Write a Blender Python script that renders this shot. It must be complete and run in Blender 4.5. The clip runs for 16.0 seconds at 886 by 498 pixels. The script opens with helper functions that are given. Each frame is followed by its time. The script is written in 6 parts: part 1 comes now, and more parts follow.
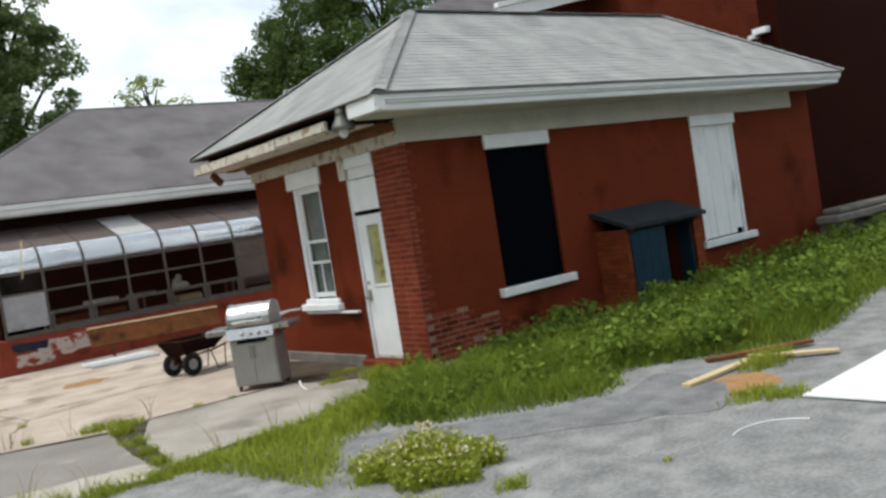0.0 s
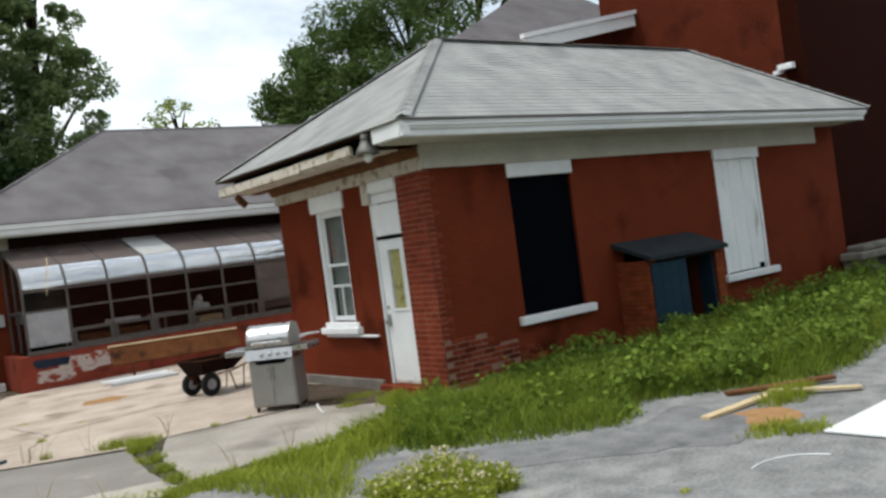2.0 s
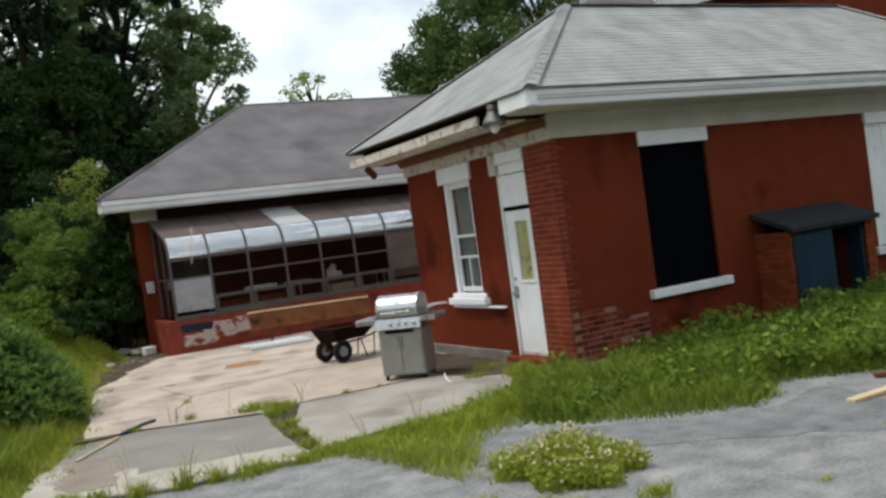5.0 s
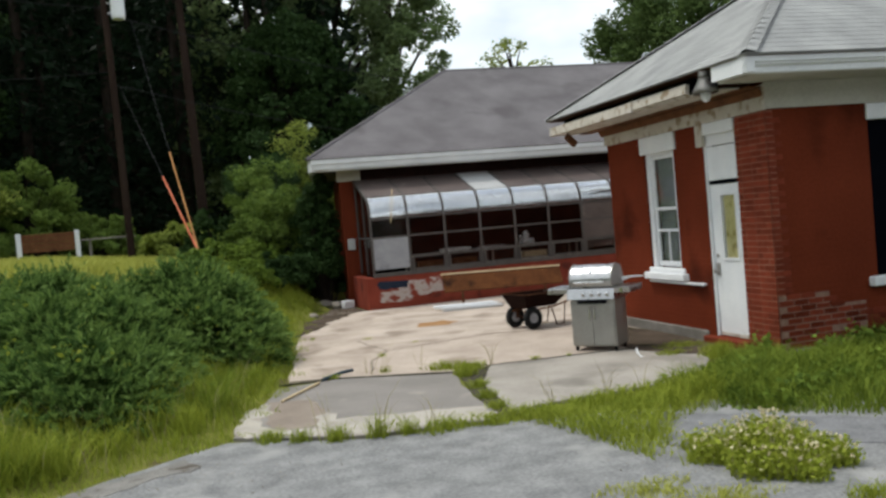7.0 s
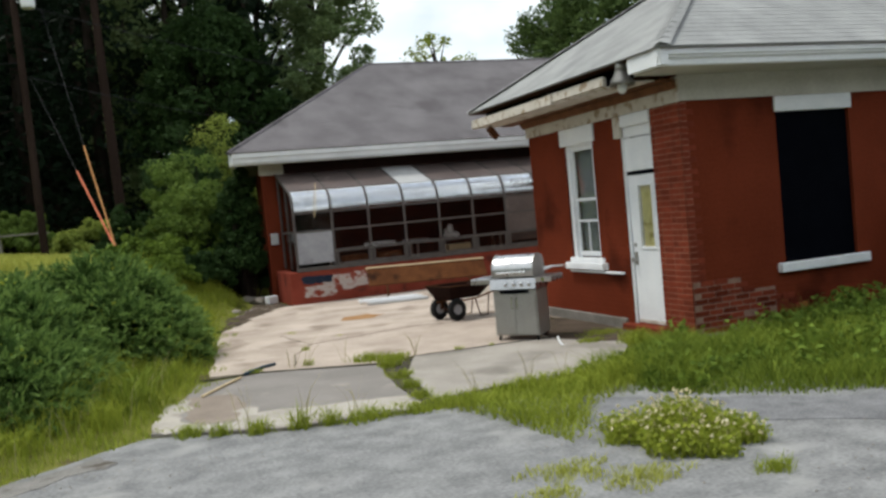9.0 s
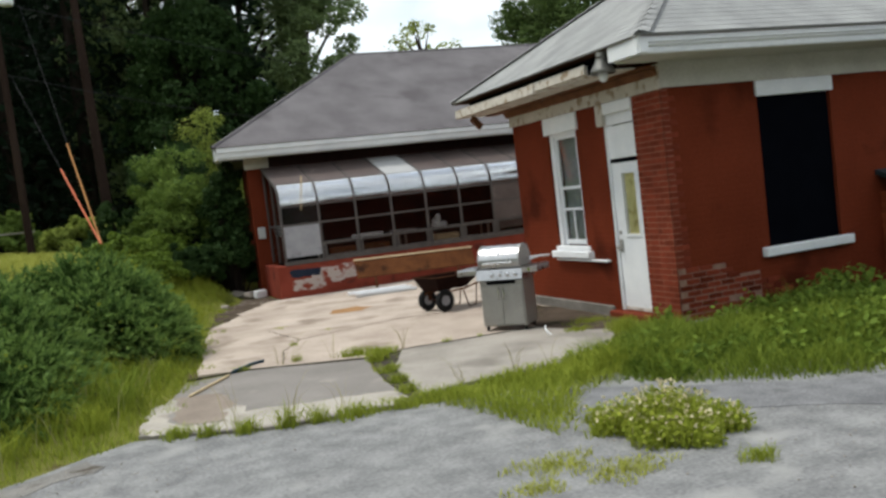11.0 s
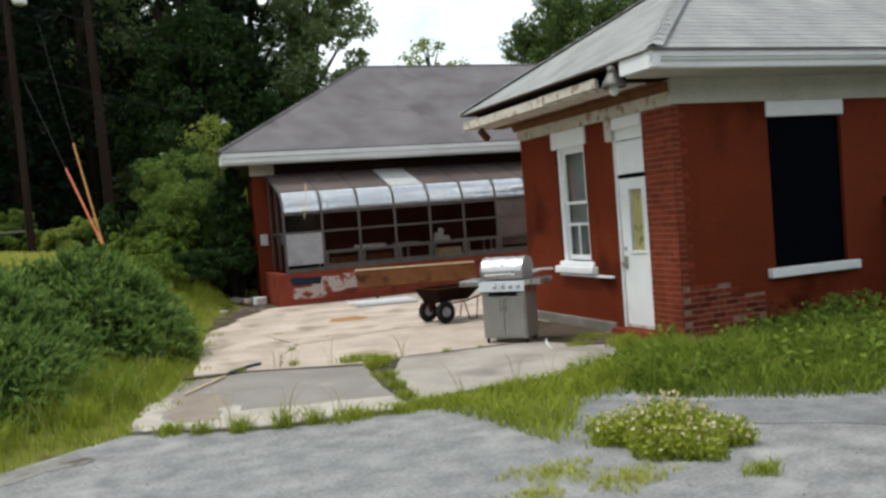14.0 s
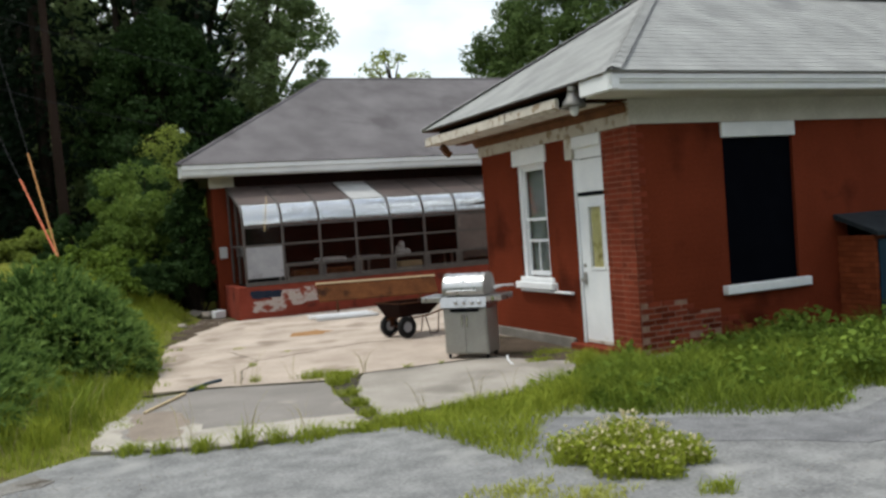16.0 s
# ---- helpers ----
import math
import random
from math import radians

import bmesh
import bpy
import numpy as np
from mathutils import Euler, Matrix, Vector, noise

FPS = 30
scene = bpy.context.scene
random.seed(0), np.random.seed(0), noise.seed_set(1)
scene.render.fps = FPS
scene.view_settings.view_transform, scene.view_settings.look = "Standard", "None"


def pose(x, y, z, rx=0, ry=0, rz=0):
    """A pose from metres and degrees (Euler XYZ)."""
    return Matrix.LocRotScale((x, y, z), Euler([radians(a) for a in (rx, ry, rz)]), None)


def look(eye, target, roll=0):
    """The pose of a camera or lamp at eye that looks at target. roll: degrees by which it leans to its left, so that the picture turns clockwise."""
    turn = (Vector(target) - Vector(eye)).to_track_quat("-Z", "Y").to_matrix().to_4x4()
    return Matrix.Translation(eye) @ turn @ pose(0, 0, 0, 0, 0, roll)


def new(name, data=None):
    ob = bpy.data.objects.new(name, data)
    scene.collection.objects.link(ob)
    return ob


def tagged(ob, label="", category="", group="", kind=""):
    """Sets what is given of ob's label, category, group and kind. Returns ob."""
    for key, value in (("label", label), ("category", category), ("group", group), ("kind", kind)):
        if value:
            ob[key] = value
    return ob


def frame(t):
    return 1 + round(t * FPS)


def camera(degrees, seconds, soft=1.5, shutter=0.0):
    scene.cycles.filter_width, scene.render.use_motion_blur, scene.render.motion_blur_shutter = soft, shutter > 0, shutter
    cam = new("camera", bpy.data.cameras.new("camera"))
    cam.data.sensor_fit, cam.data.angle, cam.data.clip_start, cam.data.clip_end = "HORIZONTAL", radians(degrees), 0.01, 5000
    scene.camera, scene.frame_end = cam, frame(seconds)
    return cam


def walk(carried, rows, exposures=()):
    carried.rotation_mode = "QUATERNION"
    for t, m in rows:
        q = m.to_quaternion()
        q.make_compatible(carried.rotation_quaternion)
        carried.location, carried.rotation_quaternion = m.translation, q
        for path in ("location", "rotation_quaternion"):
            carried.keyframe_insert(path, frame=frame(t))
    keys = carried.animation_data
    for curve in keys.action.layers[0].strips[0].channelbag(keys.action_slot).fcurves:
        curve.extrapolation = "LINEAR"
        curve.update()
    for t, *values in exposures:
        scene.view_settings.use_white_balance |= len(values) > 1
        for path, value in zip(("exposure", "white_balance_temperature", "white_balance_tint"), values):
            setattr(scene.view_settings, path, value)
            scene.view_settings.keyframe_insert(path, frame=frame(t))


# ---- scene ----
cam = camera(54.0, 16.0, soft=2.8)
# seconds, eye x y z, yaw, pitch, roll
ROWS = [
    (0.0, -6.606, -8.987, 1.991, -38.18, -2.32, -9.06),
    (0.5, -6.612, -8.999, 1.972, -36.49, -0.46, -9.16),
    (1.0, -6.639, -8.999, 1.999, -35.45, -2.16, -8.18),
    (1.5, -6.629, -8.996, 1.973, -35.01, -1.24, -7.69),
    (2.0, -6.640, -9.009, 1.957, -37.14, -0.24, -7.64),
    (2.5, -6.654, -9.004, 1.973, -37.11, -0.78, -6.93),
    (3.0, -6.667, -8.954, 1.980, -30.09, -1.88, -6.09),
    (3.2, -6.639, -8.935, 1.965, -29.18, -1.55, -5.79),
    (5.3, -6.551, -8.971, 1.994, -27.86, -1.10, -8.31),
    (5.5, -6.539, -8.968, 1.989, -26.96, -1.01, -8.21),
    (6.0, -6.576, -8.983, 2.001, -25.59, -1.47, -7.87),
    (6.5, -6.607, -8.932, 1.995, -17.40, -3.05, -7.22),
    (7.0, -6.624, -8.909, 1.978, -15.79, -1.86, -4.98),
    (7.5, -6.587, -8.923, 1.988, -20.98, -2.32, -4.36),
    (8.0, -6.596, -8.933, 1.983, -21.01, -2.09, -4.80),
    (8.5, -6.619, -8.936, 1.999, -20.45, -1.48, -4.34),
    (9.0, -6.583, -8.929, 1.906, -20.57, -2.53, -5.33),
    (9.2, -6.575, -8.931, 1.915, -23.99, -1.63, -5.45),
    (11.3, -6.497, -8.953, 2.008, -19.43, -3.65, -7.70),
    (11.5, -6.528, -8.982, 2.038, -14.77, -1.99, -6.36),
    (12.0, -6.522, -8.935, 1.973, -9.05, -1.16, -6.37),
    (12.5, -6.544, -8.860, 1.958, -2.90, -2.08, -4.95),
    (13.0, -6.484, -8.756, 1.871, -6.95, -0.70, -1.95),
    (13.5, -6.492, -8.751, 1.972, -11.95, -1.58, -1.88),
    (14.0, -6.519, -8.861, 1.823, -21.13, -2.14, -4.45),
    (14.5, -6.548, -8.919, 1.918, -25.80, -1.54, -5.98),
    (15.0, -6.558, -8.945, 1.917, -25.90, -1.20, -5.72),
    (15.5, -6.567, -8.952, 1.904, -25.80, -1.55, -6.36),
    (16.0, -6.574, -8.919, 1.919, -23.85, -1.71, -4.19),
]

walk(cam, [(t, pose(x, y, z, 0, 0, yaw) @ pose(0, 0, 0, 90 + pitch) @ pose(0, 0, 0, 0, 0, roll)) for t, x, y, z, yaw, pitch, roll in ROWS],
     exposures=[(t, e, 6500, 7.5) for t, e in ((0.0, -0.10), (3.0, -0.13), (5.5, -0.22), (8.0, -0.20), (9.0, -0.17), (11.5, -0.12), (12.5, 0.22), (13.0, 0.28), (13.5, 0.14), (14.0, -0.08), (14.5, -0.16), (16.0, -0.16))])

# ---- world and sun ----
SUN_EL, SUN_AZ = radians(66), radians(300)
world = bpy.data.worlds.new("sky")
scene.world = world
world.use_nodes = True
wn, wl = world.node_tree.nodes, world.node_tree.links
wn.clear()
sky = wn.new("ShaderNodeTexSky")
sky.sky_type = 'NISHITA'
sky.sun_disc = False
sky.sun_elevation, sky.sun_rotation = SUN_EL, SUN_AZ
sky_bg = wn.new("ShaderNodeBackground")
sky_bg.inputs[1].default_value = 0.15
cloud_bg = wn.new("ShaderNodeBackground")
cloud_bg.inputs[0].default_value = (0.92, 0.97, 1.0, 1)
cloud_bg.inputs[1].default_value = 1.42
wtc = wn.new("ShaderNodeTexCoord")
wmap = wn.new("ShaderNodeMapping")
wmap.inputs["Scale"].default_value = (1.0, 1.0, 2.2)
wnoise = wn.new("ShaderNodeTexNoise")
wnoise.inputs["Scale"].default_value = 2.3
wnoise.inputs["Detail"].default_value = 6
wnoise.inputs["Roughness"].default_value = 0.55
wramp = wn.new("ShaderNodeValToRGB")
wramp.color_ramp.elements[0].color = (0.45, 0.45, 0.45, 1)
wramp.color_ramp.elements[0].position = 0.41
wramp.color_ramp.elements[1].position = 0.56
wmix = wn.new("ShaderNodeMixShader")
wout = wn.new("ShaderNodeOutputWorld")
wl.new(wtc.outputs["Generated"], wmap.inputs[0])
wl.new(wmap.outputs[0], wnoise.inputs["Vector"])
wl.new(wnoise.outputs[0], wramp.inputs[0])
wl.new(wramp.outputs[0], wmix.inputs[0])
wl.new(sky.outputs[0], sky_bg.inputs[0])
wl.new(sky_bg.outputs[0], wmix.inputs[1])
wl.new(cloud_bg.outputs[0], wmix.inputs[2])
wl.new(wmix.outputs[0], wout.inputs[0])

sun_data = bpy.data.lights.new("sun", 'SUN')
sun_data.energy, sun_data.angle, sun_data.color = 2.5, radians(10), (1.0, 0.96, 0.9)
sun = new("sun", sun_data)
sun.matrix_world = look((0, 0, 0), (-math.sin(SUN_AZ) * math.cos(SUN_EL), -math.cos(SUN_AZ) * math.cos(SUN_EL), -math.sin(SUN_EL)))


# ---- materials ----
def surf(name, c1, c2, scale=3.0, rough=0.8, bump=0.2, metal=0.0, fine=40.0, stain=None, stain_scale=0.8, stain_amt=0.45, rough2=None, random=0.0, lo=0.35, hi=0.65, streak=1.0):
    """Two colours mixed by coarse and fine noise, an optional stain colour, bump from the fine noise."""
    m = bpy.data.materials.new(name)
    m.use_nodes = True
    n, l = m.node_tree.nodes, m.node_tree.links
    b = n["Principled BSDF"]
    b.inputs["Specular IOR Level"].default_value = 0.5 if rough < 0.5 or metal > 0.1 else (0.1 if rough < 0.9 else 0.03)
    geo = n.new("ShaderNodeNewGeometry")
    mp = n.new("ShaderNodeMapping")
    mp.inputs["Scale"].default_value = (1, 1, streak)
    l.new(geo.outputs["Position"], mp.inputs[0])
    def tex(s, d=4):
        t = n.new("ShaderNodeTexNoise")
        t.inputs["Scale"].default_value, t.inputs["Detail"].default_value = s, d
        l.new(mp.outputs[0], t.inputs["Vector"])
        return t
    def ramp(src, a, z):
        r = n.new("ShaderNodeMapRange")
        r.inputs["From Min"].default_value, r.inputs["From Max"].default_value = a, z
        l.new(src, r.inputs["Value"])
        return r.outputs[0]
    def mix(f, a, z):
        x = n.new("ShaderNodeMix")
        x.data_type = 'RGBA'
        l.new(f, x.inputs[0])
        for sock, v in ((x.inputs[6], a), (x.inputs[7], z)):
            if isinstance(v, tuple):
                sock.default_value = (*v, 1)
            else:
                l.new(v, sock)
        return x.outputs[2]
    coarse, small = tex(scale), tex(fine, 3)
    add = n.new("ShaderNodeMath")
    add.operation = 'MULTIPLY_ADD'
    l.new(small.outputs[0], add.inputs[0])
    add.inputs[1].default_value = 0.45
    sub = n.new("ShaderNodeMath")
    sub.operation = 'MULTIPLY'
    sub.inputs[1].default_value = 0.55
    l.new(coarse.outputs[0], sub.inputs[0])
    l.new(sub.outputs[0], add.inputs[2])
    col = mix(ramp(add.outputs[0], lo, hi), c1, c2)
    if stain:
        st = tex(stain_scale, 6)
        col = mix(ramp(st.outputs[0], 1 - stain_amt, 1.12 - stain_amt), col, stain)
    if random:
        oi = n.new("ShaderNodeObjectInfo")
        hsv = n.new("ShaderNodeHueSaturation")
        l.new(ramp(oi.outputs["Random"], 0, 1), hsv.inputs["Value"])
        hsv.inputs["Value"].default_value = 1
        r = n.new("ShaderNodeMapRange")
        r.inputs["To Min"].default_value, r.inputs["To Max"].default_value = 1 - random, 1 + random
        l.new(oi.outputs["Random"], r.inputs["Value"])
        l.new(r.outputs[0], hsv.inputs["Value"])
        l.new(col, hsv.inputs["Color"])
        col = hsv.outputs[0]
    l.new(col, b.inputs["Base Color"])
    b.inputs["Metallic"].default_value = metal
    if rough2 is None:
        b.inputs["Roughness"].default_value = rough
    else:
        rr = n.new("ShaderNodeMapRange")
        rr.inputs["To Min"].default_value, rr.inputs["To Max"].default_value = rough, rough2
        l.new(coarse.outputs[0], rr.inputs["Value"])
        l.new(rr.outputs[0], b.inputs["Roughness"])
    if bump:
        bp = n.new("ShaderNodeBump")
        bp.inputs["Strength"].default_value, bp.inputs["Distance"].default_value = bump, 0.01
        l.new(small.outputs[0], bp.inputs["Height"])
        l.new(bp.outputs[0], b.inputs["Normal"])
    return m


def painted_brick(name, c1, c2, stain, relief=0.6, joint=None):
    """Brick under old paint: the courses show as relief only."""
    m = surf(name, c1, c2, scale=1.3, rough=0.75, bump=0, fine=30, stain=stain, stain_scale=0.9, stain_amt=0.42)
    n, l = m.node_tree.nodes, m.node_tree.links
    b = n["Principled BSDF"]
    b.inputs["Specular IOR Level"].default_value = 0.03
    geo = n.new("ShaderNodeNewGeometry")
    sep, com, add = n.new("ShaderNodeSeparateXYZ"), n.new("ShaderNodeCombineXYZ"), n.new("ShaderNodeMath")
    l.new(geo.outputs["Position"], sep.inputs[0])
    l.new(sep.outputs[0], add.inputs[0])
    l.new(sep.outputs[1], add.inputs[1])
    l.new(add.outputs[0], com.inputs[0])
    l.new(sep.outputs[2], com.inputs[1])
    br = n.new("ShaderNodeTexBrick")
    br.inputs["Scale"].default_value = 1.0
    br.inputs["Brick Width"].default_value, br.inputs["Row Height"].default_value = 0.215, 0.073
    br.inputs["Mortar Size"].default_value, br.inputs["Mortar Smooth"].default_value = 0.008, 0.4
    l.new(com.outputs[0], br.inputs["Vector"])
    bp = n.new("ShaderNodeBump")
    bp.inputs["Strength"].default_value, bp.inputs["Distance"].default_value = relief, 0.006
    bp.invert = True
    l.new(br.outputs["Fac"], bp.inputs["Height"])
    l.new(bp.outputs[0], b.inputs["Normal"])
    if joint:
        src = b.inputs["Base Color"].links[0].from_socket
        mx = n.new("ShaderNodeMix")
        mx.data_type = 'RGBA'
        l.new(br.outputs["Fac"], mx.inputs[0])
        l.new(src, mx.inputs[6])
        mx.inputs[7].default_value = (*joint, 1)
        l.new(mx.outputs[2], b.inputs["Base Color"])
    return m


def glass(name, tint, gloss=0.08, rough=0.04):
    m = bpy.data.materials.new(name)
    m.use_nodes = True
    n, l = m.node_tree.nodes, m.node_tree.links
    n.remove(n["Principled BSDF"])
    tr, gl, mx, lw = n.new("ShaderNodeBsdfTransparent"), n.new("ShaderNodeBsdfGlossy"), n.new("ShaderNodeMixShader"), n.new("ShaderNodeLayerWeight")
    tr.inputs[0].default_value = (*tint, 1)
    gl.inputs["Roughness"].default_value = rough
    lw.inputs["Blend"].default_value = 0.2
    mr = n.new("ShaderNodeMapRange")
    mr.inputs["To Min"].default_value, mr.inputs["To Max"].default_value = gloss, 0.45
    l.new(lw.outputs["Facing"], mr.inputs["Value"])
    l.new(mr.outputs[0], mx.inputs[0])
    l.new(tr.outputs[0], mx.inputs[1])
    l.new(gl.outputs[0], mx.inputs[2])
    l.new(mx.outputs[0], n["Material Output"].inputs[0])
    return m


def leafy(name, c1, c2, rough=0.6, scale=0.7):
    """Foliage: colour varies leaf by leaf and in large drifts; light passes through a little."""
    m = bpy.data.materials.new(name)
    m.use_nodes = True
    n, l = m.node_tree.nodes, m.node_tree.links
    b = n["Principled BSDF"]
    geo = n.new("ShaderNodeNewGeometry")
    t = n.new("ShaderNodeTexNoise")
    t.inputs["Scale"].default_value = scale
    l.new(geo.outputs["Position"], t.inputs["Vector"])
    a = n.new("ShaderNodeMath")
    a.operation = 'MULTIPLY_ADD'
    a.inputs[1].default_value = 0.5
    l.new(geo.outputs["Random Per Island"], a.inputs[0])
    s = n.new("ShaderNodeMath")
    s.operation = 'MULTIPLY'
    s.inputs[1].default_value = 0.55
    l.new(t.outputs[0], s.inputs[0])
    l.new(s.outputs[0], a.inputs[2])
    x = n.new("ShaderNodeMix")
    x.data_type = 'RGBA'
    l.new(a.outputs[0], x.inputs[0])
    x.inputs[6].default_value, x.inputs[7].default_value = (*c1, 1), (*c2, 1)
    l.new(x.outputs[2], b.inputs["Base Color"])
    b.inputs["Roughness"].default_value = rough
    b.inputs["Specular IOR Level"].default_value = 0.06
    tl, mx = n.new("ShaderNodeBsdfTranslucent"), n.new("ShaderNodeMixShader")
    l.new(x.outputs[2], tl.inputs[0])
    mx.inputs[0].default_value = 0.3
    l.new(b.outputs[0], mx.inputs[1])
    l.new(tl.outputs[0], mx.inputs[2])
    l.new(mx.outputs[0], n["Material Output"].inputs[0])
    return m


M_RED = painted_brick("red_painted_brick", (0.122, 0.0248, 0.0112), (0.172, 0.0355, 0.016), (0.072, 0.0152, 0.0075))
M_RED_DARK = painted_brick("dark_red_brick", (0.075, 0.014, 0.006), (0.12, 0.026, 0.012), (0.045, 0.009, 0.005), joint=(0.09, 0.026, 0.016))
# Near-black brick: the front wall's deep shade is put into the colour.
M_RED_SHADE = painted_brick("shaded_dark_red_brick", (0.014, 0.0024, 0.0010), (0.024, 0.0042, 0.0017), (0.014, 0.003, 0.0014), joint=(0.034, 0.008, 0.004))
M_BRICK_ORANGE = surf("orange_red_brick", (0.17, 0.040, 0.016), (0.25, 0.062, 0.024), 6, 0.85, 0.5, random=0.2, fine=60)
M_MORTAR_PALE = surf("pale_crumbling_mortar", (0.20, 0.115, 0.085), (0.31, 0.20, 0.155), 9, 0.95, 0.4)
M_BENCH = surf("dark_red_brown_wood", (0.075, 0.026, 0.009), (0.16, 0.06, 0.02), 3, 0.6, 0.35, fine=35, stain=(0.035, 0.013, 0.006), stain_amt=0.42, stain_scale=2.5)
M_DIRT = surf("damp_brown_dirt", (0.055, 0.042, 0.032), (0.12, 0.092, 0.07), 2.5, 0.95, 0.6, stain=(0.05, 0.045, 0.025), stain_amt=0.45, stain_scale=2)
M_GRAVEL = surf("gritty_brown_dirt", (0.15, 0.142, 0.132), (0.28, 0.268, 0.25), 3.0, 0.95, 1.0, fine=55, stain=(0.10, 0.085, 0.07), stain_amt=0.42, stain_scale=4)
M_CONC3 = surf("greyish_worn_concrete", (0.27, 0.245, 0.215), (0.40, 0.365, 0.325), 1.3, 0.88, 0.3, fine=45, stain=(0.22, 0.20, 0.175), stain_amt=0.45, stain_scale=0.9, lo=0.4, hi=0.6)
M_BRICK = surf("bare_red_brick", (0.15, 0.030, 0.015), (0.215, 0.045, 0.022), 6, 0.85, 0.5, random=0.22, fine=60)
M_BRICK_DARK = surf("dark_weathered_brick", (0.085, 0.019, 0.011), (0.16, 0.034, 0.018), 6, 0.9, 0.5, random=0.4, fine=60)
M_MORTAR = surf("pale_lime_mortar", (0.20, 0.075, 0.048), (0.32, 0.15, 0.105), 5, 0.95, 0.4)
M_WHITE = surf("old_white_paint", (0.72, 0.74, 0.76), (0.85, 0.86, 0.87), 2.5, 0.55, 0.08, stain=(0.5, 0.49, 0.46), stain_amt=0.30, stain_scale=2.2)
M_CREAM = surf("dull_cream_paint", (0.44, 0.42, 0.36), (0.56, 0.54, 0.47), 2, 0.6, 0.1, stain=(0.38, 0.33, 0.26), stain_amt=0.33, stain_scale=1.6)
M_FLAKE = surf("flaking_paint_on_bare_wood", (0.50, 0.46, 0.40), (0.62, 0.58, 0.52), 4, 0.85, 0.5, stain=(0.31, 0.235, 0.16), stain_amt=0.47, stain_scale=7.0)
M_BOARD = surf("weathered_white_board", (0.74, 0.78, 0.79), (0.86, 0.88, 0.89), 3, 0.7, 0.15, stain=(0.34, 0.34, 0.33), stain_amt=0.37, stain_scale=3.2, streak=0.35)
# Black paint of the window board; elsewhere it stands in for shaded gaps.
M_BLACK = surf("black_board_and_gap_shade", (0.0012, 0.0016, 0.0035), (0.0028, 0.0035, 0.006), 4, 0.9, 0.1)
M_BLUE = surf("dark_blue_paint", (0.010, 0.030, 0.050), (0.017, 0.042, 0.066), 4, 0.6, 0.15, stain=(0.015, 0.03, 0.042), stain_amt=0.4, stain_scale=3)
M_DARKROOF = surf("dark_roll_roofing", (0.018, 0.023, 0.028), (0.034, 0.040, 0.046), 6, 0.8, 0.3)
M_SHINGLE = surf("grey_asphalt_shingles", (0.235, 0.238, 0.236), (0.37, 0.373, 0.366), 2.0, 0.9, 0.5, fine=60, stain=(0.215, 0.217, 0.22), stain_amt=0.40, stain_scale=0.8, random=0.06)
M_SHINGLE2 = surf("dark_grey_shingles", (0.125, 0.115, 0.12), (0.205, 0.192, 0.198), 1.1, 0.9, 0.4, fine=60, stain=(0.118, 0.108, 0.112), stain_amt=0.40, stain_scale=0.6, streak=0.35)
M_FOUND = surf("grey_stone_foundation", (0.14, 0.13, 0.115), (0.25, 0.23, 0.205), 4, 0.9, 0.5, stain=(0.10, 0.10, 0.07), stain_amt=0.4)
M_CONC = surf("worn_tan_concrete", (0.35, 0.285, 0.235), (0.55, 0.465, 0.395), 1.2, 0.88, 0.3, fine=45, stain=(0.28, 0.225, 0.18), stain_amt=0.45, stain_scale=1.3, lo=0.38, hi=0.62)
M_CONC2 = surf("grey_patched_concrete", (0.19, 0.175, 0.16), (0.29, 0.265, 0.245), 1.0, 0.88, 0.3, fine=45, stain=(0.34, 0.305, 0.27), stain_amt=0.40, stain_scale=1.6)
M_ASPH = surf("old_grey_asphalt", (0.155, 0.155, 0.157), (0.30, 0.30, 0.296), 3.5, 0.9, 1.0, fine=30, stain=(0.33, 0.325, 0.315), stain_amt=0.40, stain_scale=1.4, lo=0.36, hi=0.64)
M_ASPH_DARK = surf("smooth_dark_asphalt", (0.14, 0.14, 0.145), (0.24, 0.24, 0.245), 3.0, 0.9, 0.6, fine=55, stain=(0.10, 0.10, 0.10), stain_amt=0.38, stain_scale=2.5, lo=0.4, hi=0.6)
M_PALE = surf("pale_bleached_concrete", (0.35, 0.32, 0.28), (0.48, 0.44, 0.385), 3.0, 0.9, 0.5, fine=60, stain=(0.27, 0.24, 0.21), stain_amt=0.40, stain_scale=3.5)
M_CONC3B = surf("brownish_worn_concrete", (0.22, 0.18, 0.15), (0.32, 0.27, 0.225), 2.0, 0.9, 0.4, fine=60, stain=(0.36, 0.32, 0.28), stain_amt=0.36, stain_scale=3)
M_SOIL = surf("grassy_soil", (0.10, 0.115, 0.025), (0.19, 0.19, 0.045), 1.2, 0.95, 0.6, stain=(0.09, 0.07, 0.04), stain_amt=0.4, stain_scale=1.5)
M_STEEL = surf("brushed_stainless_steel", (0.42, 0.42, 0.42), (0.54, 0.54, 0.55), 8, 0.2, 0.03, metal=1.0, rough2=0.38)
M_STEEL_DULL = surf("dull_grey_steel", (0.34, 0.33, 0.31), (0.42, 0.41, 0.39), 4, 0.42, 0.05, metal=0.75, rough2=0.55)
M_CHROME = surf("bright_metal", (0.75, 0.75, 0.76), (0.85, 0.85, 0.85), 10, 0.15, 0.0, metal=1.0)
M_RUBBER = surf("black_rubber", (0.012, 0.012, 0.013), (0.024, 0.024, 0.024), 8, 0.75, 0.2)
M_RUST = surf("rusty_brown_steel", (0.045, 0.018, 0.010), (0.10, 0.042, 0.020), 6, 0.8, 0.4, stain=(0.05, 0.02, 0.013), stain_amt=0.45, stain_scale=4)
